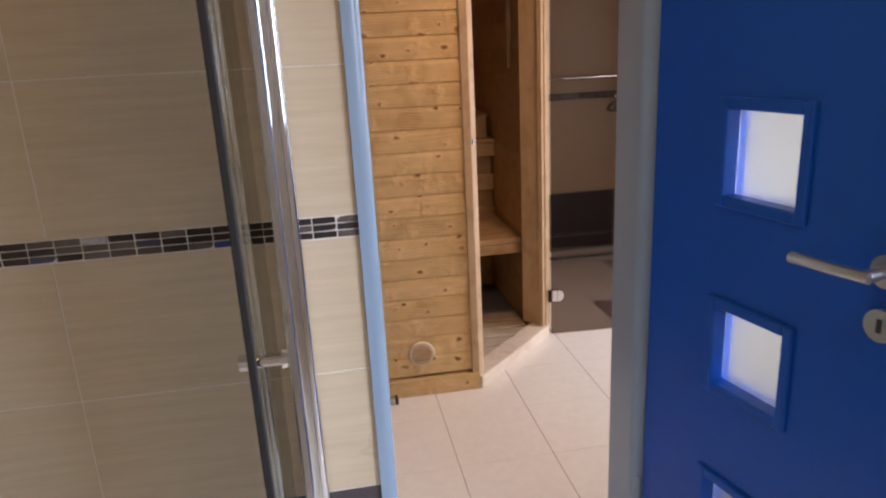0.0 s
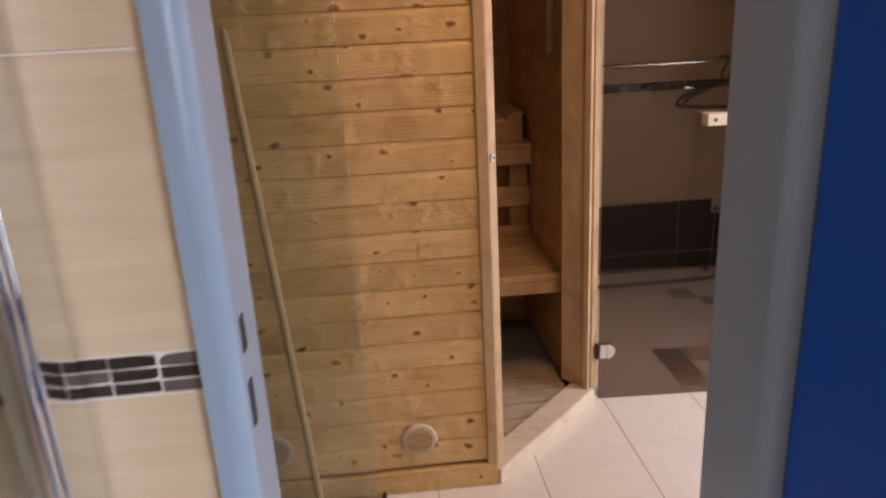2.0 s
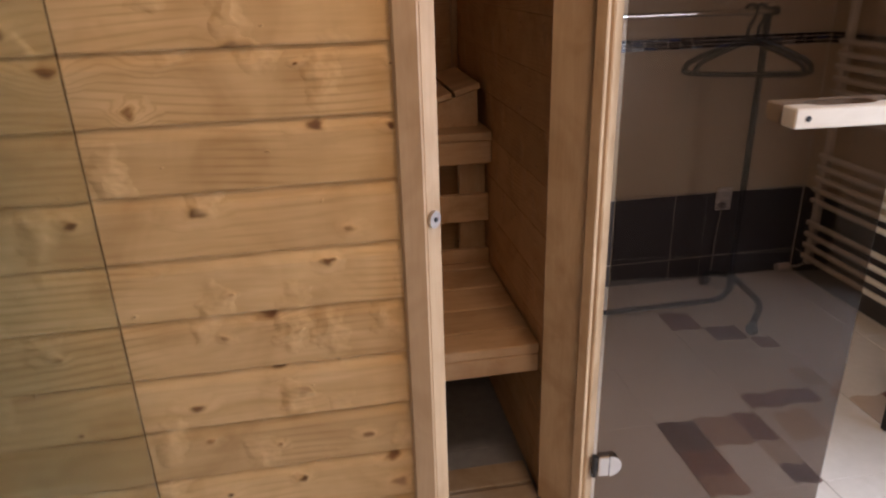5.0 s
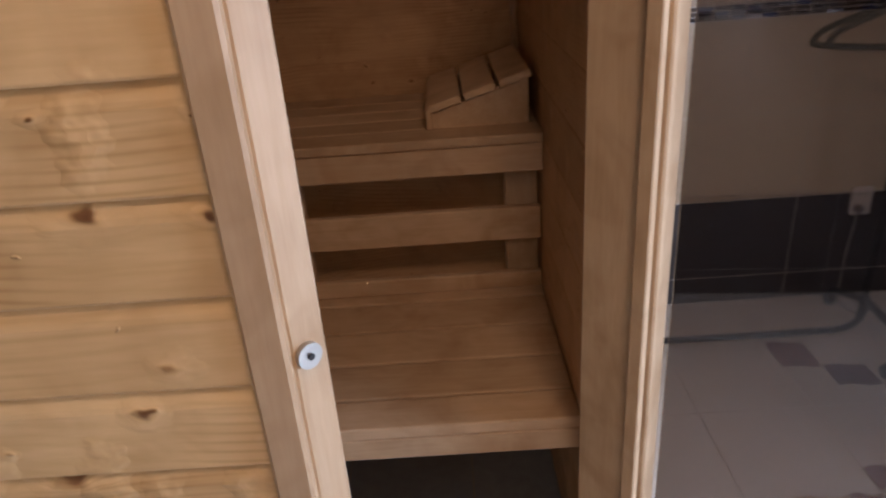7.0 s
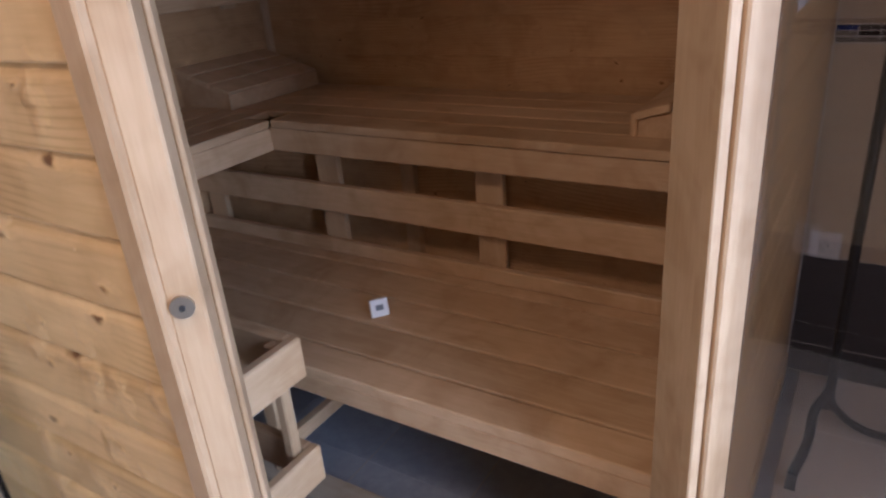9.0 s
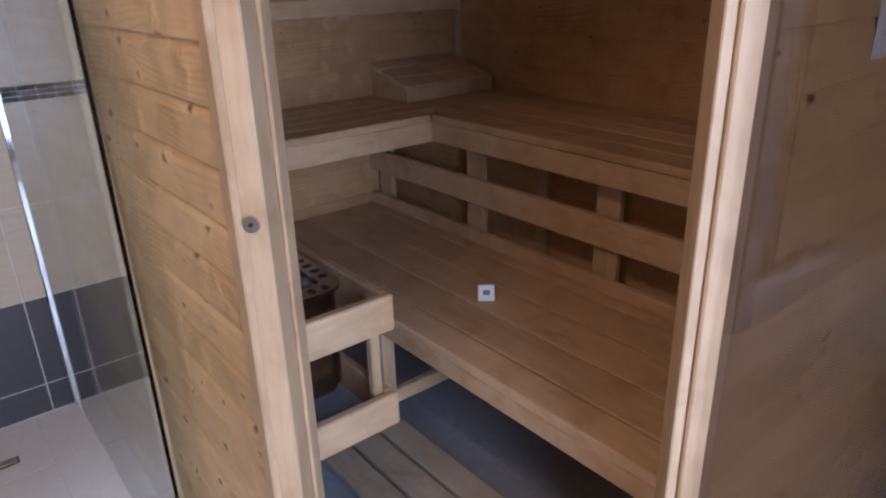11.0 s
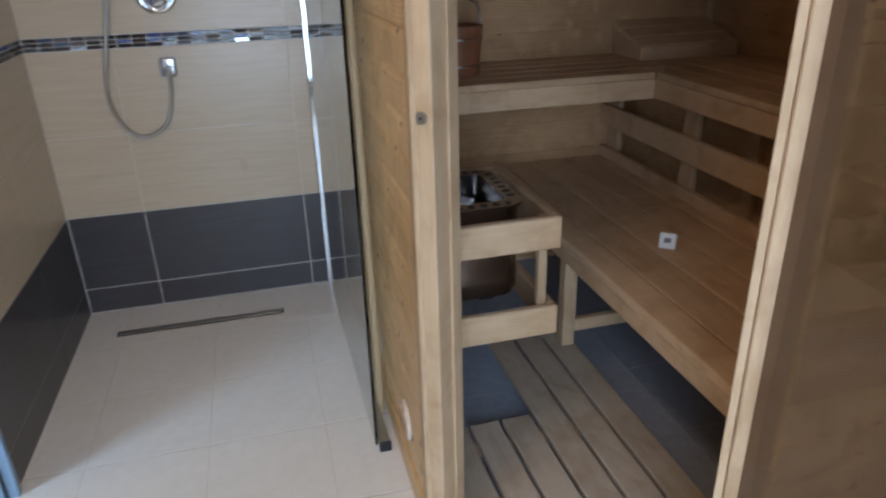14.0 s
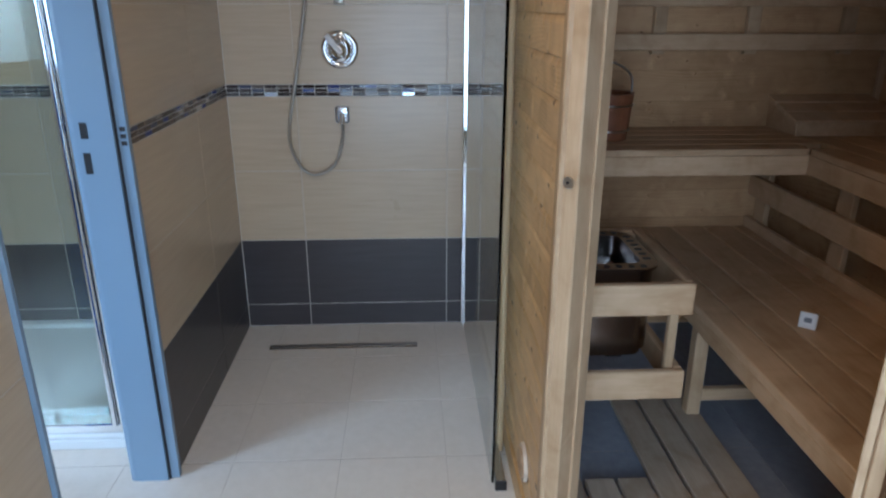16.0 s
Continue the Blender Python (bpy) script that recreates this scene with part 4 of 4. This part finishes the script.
part("handle", tube(smooth_line([(BX, BY - 0.09, UZ + 0.15), (BX, BY - 0.077, UZ + 0.23), (BX, BY, UZ + 0.27), (BX, BY + 0.077, UZ + 0.23), (BX, BY + 0.09, UZ + 0.15)]), 0.004, 8), STEEL, bucket, smooth=True)

# notice on the cabin's wall
pp = thing("paper_notice", (0.968, 3.42, 1.2), "white printed paper notice on the pine wall", "notice")
part("sheet", box(SXW + 0.001, SXW + 0.002, 3.315, 3.525, 1.192, 1.489), PAPER, pp)
for k in range(15):
    z = 1.455 - k * 0.0165
    part("print_line", box(SXW + 0.002, SXW + 0.0024, 3.34, 3.34 + (0.16 if k % 5 else 0.10), z, z + 0.004), INK, pp)

# ---- far corner of the room ----
rack = thing("clothes_rack", (1.55, 4.02, 0), "black rolling clothes rack with a chrome rail", "clothes rack")
RY = 4.03
part("rail", rod((1.085, RY, 1.155), (2.005, RY, 1.155), 0.0125), CHROME, rack, "chrome hanging rail", True)
part("low_bar", tube(smooth_line([(1.092, RY, 0.16), (1.10, RY - 0.03, 0.10), (1.17, RY - 0.06, 0.062), (1.30, RY - 0.065, 0.055), (1.80, RY - 0.065, 0.055), (1.92, RY - 0.06, 0.062), (1.985, RY - 0.03, 0.10), (1.993, RY, 0.16)]), 0.011), BLACK, rack, smooth=True)
for x, o, q, e in ((1.09, -0.05, -0.03, 0.30), (1.995, -0.055, 0.035, 0.26)):
    part("pole", rod((x, RY, 0.06), (x, RY, 1.168), 0.0125), BLACK, rack, smooth=True)
    ft = part("foot", tube(smooth_line([(x + o, RY - e, 0.045), (x + q, RY - e * 0.6, 0.065), (x + q * 0.9, RY - e * 0.25, 0.09), (x, RY, 0.12), (x, RY + 0.14, 0.075), (x, RY + 0.19, 0.045)]), 0.0125), BLACK, rack, smooth=True)
    for cx, y in ((x + o, RY - e + 0.002), (x, RY + 0.185)):
        part("castor", rod((cx - 0.012, y, 0.022), (cx + 0.012, y, 0.022), 0.022, 18), RUBBER_AND_HOLES, ft, smooth=True)
part("end_stop", rod((2.005, RY, 1.155), (2.030, RY, 1.155), 0.016), BLACK, rack, smooth=True)


def hanger(x, turn):
    m = Matrix.Translation((x, RY, 1.155)) @ Matrix.Rotation(radians(turn), 4, "Z")
    h = thing("clothes_hanger", (x, RY, 0.95), "black plastic clothes hanger on the rail", "clothes hanger", "hangers on the rail")
    hook = [Vector((0, 0.020 * math.cos(a), 0.003 + 0.020 * math.sin(a))) for a in [radians(-20 + 18 * i) for i in range(12)]]
    part("hook", tube([m @ p for p in hook + [Vector((0, -0.012, -0.03)), Vector((0, 0, -0.055)), Vector((0, 0, -0.10))]], 0.0065, 8), BLACK, h, smooth=True)
    arm = [(0, 0, -0.095), (0, 0.06, -0.115), (0, 0.17, -0.165), (0, 0.20, -0.195), (0, 0.185, -0.215), (0, 0.0, -0.218), (0, -0.185, -0.215), (0, -0.20, -0.195), (0, -0.17, -0.165), (0, -0.06, -0.115), (0, 0, -0.095)]
    part("arms", tube([m @ p for p in smooth_line(arm, 5)], 0.0095, 8), BLACK, h, smooth=True)


hanger(1.925, 62)
hanger(1.965, 74)

rad = thing("towel_radiator", (2.41, 3.84, 0.1), "white enamelled ladder towel radiator on the wall", "radiator")
for y in (3.555, 4.115):
    part("upright", box(2.395, 2.425, y - 0.016, y + 0.016, 0.10, 1.56, 0.008, seg=2), WHITE, rad, smooth=True)
    for z in (0.2, 1.45):
        part("wall_mount", rod((2.425, y, z), (XR - 0.0005, y, z), 0.010), WHITE, rad, smooth=True)
for z0, n, st in ((0.135, 4, 0.051), (0.385, 5, 0.048), (0.745, 7, 0.047), (1.245, 5, 0.052)):
    for k in range(n):
        part("bar", rod((2.393, 3.535, z0 + k * st), (2.393, 4.135, z0 + k * st), 0.0115, 12), WHITE, rad, smooth=True)
part("valve", rod((2.40, 3.63, 0.40), (2.352, 3.63, 0.40), 0.017, 16), PLASTIC, rad, "white valve knob", True)
part("thermostat", rod((2.375, 4.19, 0.06), (2.32, 4.19, 0.06), 0.018, 16), PLASTIC, rad, "white valve head", True)
part("pipe", rod((2.385, 4.115, 0.10), (2.385, 4.19, 0.055), 0.008), CHROME, rad, smooth=True)

stool = thing("red_stool", (2.17, 3.0, 0), "chair with red padded seat and black metal legs", "chair")
CMx = Matrix.Translation((1.972, 3.19, 0)) @ Matrix.Rotation(radians(-4), 4, "Z")
part("seat", box(0.0, 0.42, -0.42, 0.0, 0.398, 0.452, 0.018, m=CMx, seg=4), RED, stool, "red leatherette cushion", True)
part("apron", box(0.014, 0.406, -0.406, -0.014, 0.355, 0.3975, 0.003, m=CMx), BLACK, stool)
for x in (0.012, 0.383):
    for y in (-0.408, -0.037):
        part("leg", box(x, x + 0.019, y, y + 0.019, 0.0, 0.3545, 0.002, m=CMx), BLACK, stool)
part("badge", box(0.0115, 0.0138, -0.12, -0.08, 0.368, 0.382, m=CMx), CHROME, stool)


def outlet(name, m, rows, label):
    """Wall sockets one above the other; local -y is the room side."""
    o = thing(name, m.translation, label, "socket")
    h = 0.026 * rows if rows > 1 else 0.041
    hw = 0.036 if rows > 1 else 0.041
    part("plate", box(-hw, hw, -0.010, 0.0, -h, h, 0.004, m=m, seg=2), PLASTIC, o)
    for k in range(rows):
        z = (k - (rows - 1) / 2) * 0.050
        part("socket", rod(m @ Vector((0, -0.0102, z)), m @ Vector((0, -0.012, z)), 0.021, 28, 0.0195), PLASTIC, o, smooth=True)
        # pin holes: the dark inside drawn as small black discs
        for s in (-0.0095, 0.0095):
            part("pin_hole", rod(m @ Vector((s, -0.012, z)), m @ Vector((s, -0.0124, z)), 0.003, 10), RUBBER_AND_HOLES, o)


outlet("wall_socket", Matrix.Translation((2.075, YF - 0.0005, 0.373)), 2, "white double wall socket on the tiles")
outlet("wall_socket", Matrix.Translation((1.014, YF - 0.0005, 0.442)), 1, "white single wall socket beside the sauna")
outlet("wall_socket", Matrix.Translation((0.795, Y2 + 0.0005, 0.400)) @ Matrix.Rotation(math.pi, 4, "Z"), 2, "white double wall socket by the doorway")

cable = thing("power_cable", (2.06, 4.27, 0.0), "grey power cable hanging from the socket to the floor", "cable")
part("cord", tube(smooth_line([(2.062, YF - 0.013, 0.350), (2.060, YF - 0.022, 0.33), (2.056, YF - 0.012, 0.2), (2.052, YF - 0.014, 0.06), (2.045, YF - 0.03, 0.008), (2.03, YF - 0.10, 0.005), (2.06, YF - 0.16, 0.005)]), 0.0035, 8), PLUG, cable, smooth=True)
part("plug", rod((2.062, YF - 0.0125, 0.348), (2.062, YF - 0.034, 0.348), 0.015, 16, 0.011), PLUG, cable, smooth=True)

# ---- tiles of walls and floor ----
TILE = {}


def tile_mesh(w, h, material, t=0.006, bev=0.0008):
    k = (round(w, 3), round(h, 3), material.name)
    if k not in TILE:
        TILE[k] = mesh_of(box(-w / 2, w / 2, 0, t, -h / 2, h / 2, bev), material, "tile")
    return TILE[k]


def put_tile(parent, name, c, rz, w, h, material, tilt=0.0, yaw=0.0):
    ob = new(name, tile_mesh(w, h, material))
    ob.matrix_basis = Matrix.Translation(c) @ Matrix.Rotation(rz + yaw, 4, "Z") @ Matrix.Rotation(tilt, 4, "X")
    under(ob, parent)


ROWS_Z = [(0.001, 0.104, 1), (0.104, 0.402, 1), (0.402, 0.702, 0), (0.702, 1.004, 0), (1.051, 1.351, 0), (1.351, 1.651, 0), (1.651, 1.951, 0), (1.951, 2.251, 0), (2.251, ZC, 0)]


def tiled(parent, axis, face, rz, u0, u1, ref, step=0.602, z_from=0.0, z_to=ZC, mosaic=True, first=0.0495):
    """Tiles on the wall face at x or y = face, from u0 to u1; rz turns the tile's -y side into the room."""
    place = (lambda u, z: (u, face, z)) if axis == "x" else (lambda u, z: (face, u, z))
    for z0, z1, dark in ROWS_Z:
        if z1 <= z_from + 0.02 or z0 >= z_to - 0.02:
            continue
        a, b = max(z0, z_from), min(z1, z_to)
        k = math.floor((u0 - ref) / step)
        while ref + k * step < u1 - 0.004:
            p, q = max(u0, ref + k * step), min(u1, ref + (k + 1) * step)
            if q - p > 0.008:
                put_tile(parent, "tile", place((p + q) / 2, (a + b) / 2), rz, q - p - (0.003 if dark else 0.0024), b - a - (0.003 if dark else 0.0028), GREY if dark else BEIGE)
            k += 1
    if mosaic and z_from < 1.0 < z_to:
        for r in range(3):
            u, q = u0, u0 + first
            while u < u1 - 0.008:
                q = min(q, u1)
                put_tile(parent, "mosaic_tile", place((u + q) / 2, 1.0125 + 0.0152 * r), rz, q - u - 0.0022, 0.0132, MOSAIC, random.uniform(-0.10, 0.10), random.uniform(-0.06, 0.06))
                u, q = q, q + 0.0495


# local -y turned to: +x (90), +y (180), -x (-90), -y (0)
tiled(wall_door, "x", Y1, 0.0, XL, DX0 - 0.026, -0.555, first=0.025)
tiled(wall_door, "x", Y1, 0.0, DX1 + 0.030, XR1, -0.555, mosaic=False)
tiled(wall_door, "x", Y2, math.pi, XL, DX0 - 0.033, -0.555)
tiled(wall_door, "x", Y2, math.pi, DX1 + 0.0125, 2.455, -0.555)
tiled(wall_west, "y", XL, radians(90), 0.30, Y1 - 0.001, 0.78)
tiled(wall_west, "y", XL, radians(90), Y2 + 0.001, SY - 0.002, 1.785)
tiled(wall_north, "x", YF, 0.0, SXW + 0.002, XR - 0.001, 1.855)
tiled(wall_east, "y", XR, radians(-90), 2.70, YF - 0.001, 3.70)
tiled(wall_east, "y", XR, radians(-90), Y2 + 0.001, 2.70, 3.70, z_from=2.11, mosaic=False)

# inlaid tiles: corner of the tile, then column, row and tone of each inlay
DECOR = {(1.335, 2.998): ((0, 2, "dark"), (1, 2, "tan"), (2, 2, "brown"), (0, 1, "brown"), (2, 1, "pale"), (0, 0, "tan"), (2, 0, "dark")),
         (2.0, 2.998): ((1, 2, "brown"), (0, 1, "tan"), (2, 1, "pale"), (1, 0, "brown"), (2, 0, "tan"), (0, 2, "pale")),
         (1.6675, 3.331): ((0, 0, "brown"), (1, 0, "brown"), (2, 1, "pale")),
         (1.6675, 2.333): ((0, 2, "tan"), (2, 1, "brown")),
         (1.6675, 3.663): ((0, 2, "brown"), (1, 1, "dark"), (2, 0, "brown"))}


def floor_tiles():
    step, rx, ry = 0.3325, 0.005, 2.0008
    flat = {}
    for i in range(-4, 9):
        for j in range(-10, 8):
            x0, x1 = max(XL, rx + i * step), min(XR, rx + (i + 1) * step)
            y0, y1 = max(YB, ry + j * step), min(YF, ry + (j + 1) * step)
            if x1 - x0 < 0.02 or y1 - y0 < 0.02 or (x0 > XR1 + 0.1 and y1 < Y1):
                continue
            w, h = x1 - x0 - 0.0032, y1 - y0 - 0.0008
            cx, cy = (x0 + x1) / 2, (y0 + y1) / 2
            inside = cx < 0.72 and cy > SY + 0.15 or (cx < SXW - 0.1 and cy > 3.1)
            mat = SLATE if inside else FLOOR_TILE
            k = (round(w, 3), round(h, 3), mat.name)
            if k not in flat:
                flat[k] = mesh_of(box(-w / 2, w / 2, -h / 2, h / 2, -0.008, 0.0, 0.0006), mat, "floor_tile")
            ob = new("floor_tile", flat[k])
            ob.matrix_basis = Matrix.Translation((cx, cy, random.uniform(-0.0004, 0.0)))
            under(ob, floor)
            for (a, b), cells in DECOR.items():
                if abs(x0 - a) < 0.05 and abs(y0 - b) < 0.05:
                    decor(x0, y0, step, cells)


def decor(x0, y0, s, cells):
    """Wavy-edged brown inlays in one tile."""
    us, vs = (0.0, 0.36, 0.75, 0.99), (0.005, 0.25, 0.57, 0.99)
    for i, j, tone in cells:
        a, b, c, d = us[i] + 0.004, us[i + 1] - 0.004, vs[j] + 0.004, vs[j + 1] - 0.004
        pts = []
        for p, q, n in (((a, c), (b, c), 6), ((b, c), (b, d), 6), ((b, d), (a, d), 6), ((a, d), (a, c), 6)):
            for k in range(n):
                t = k / n
                wv = 0.022 * math.sin(t * math.pi * 2)
                u, v = p[0] + (q[0] - p[0]) * t, p[1] + (q[1] - p[1]) * t
                if p[1] == q[1]:
                    v += wv if p[0] < q[0] else -wv
                pts.append((x0 + u * s, y0 + v * s))
        part("decor_patch", prism(pts, 0.0002, 0.0012), PATCHES[tone], floor)


floor_tiles()
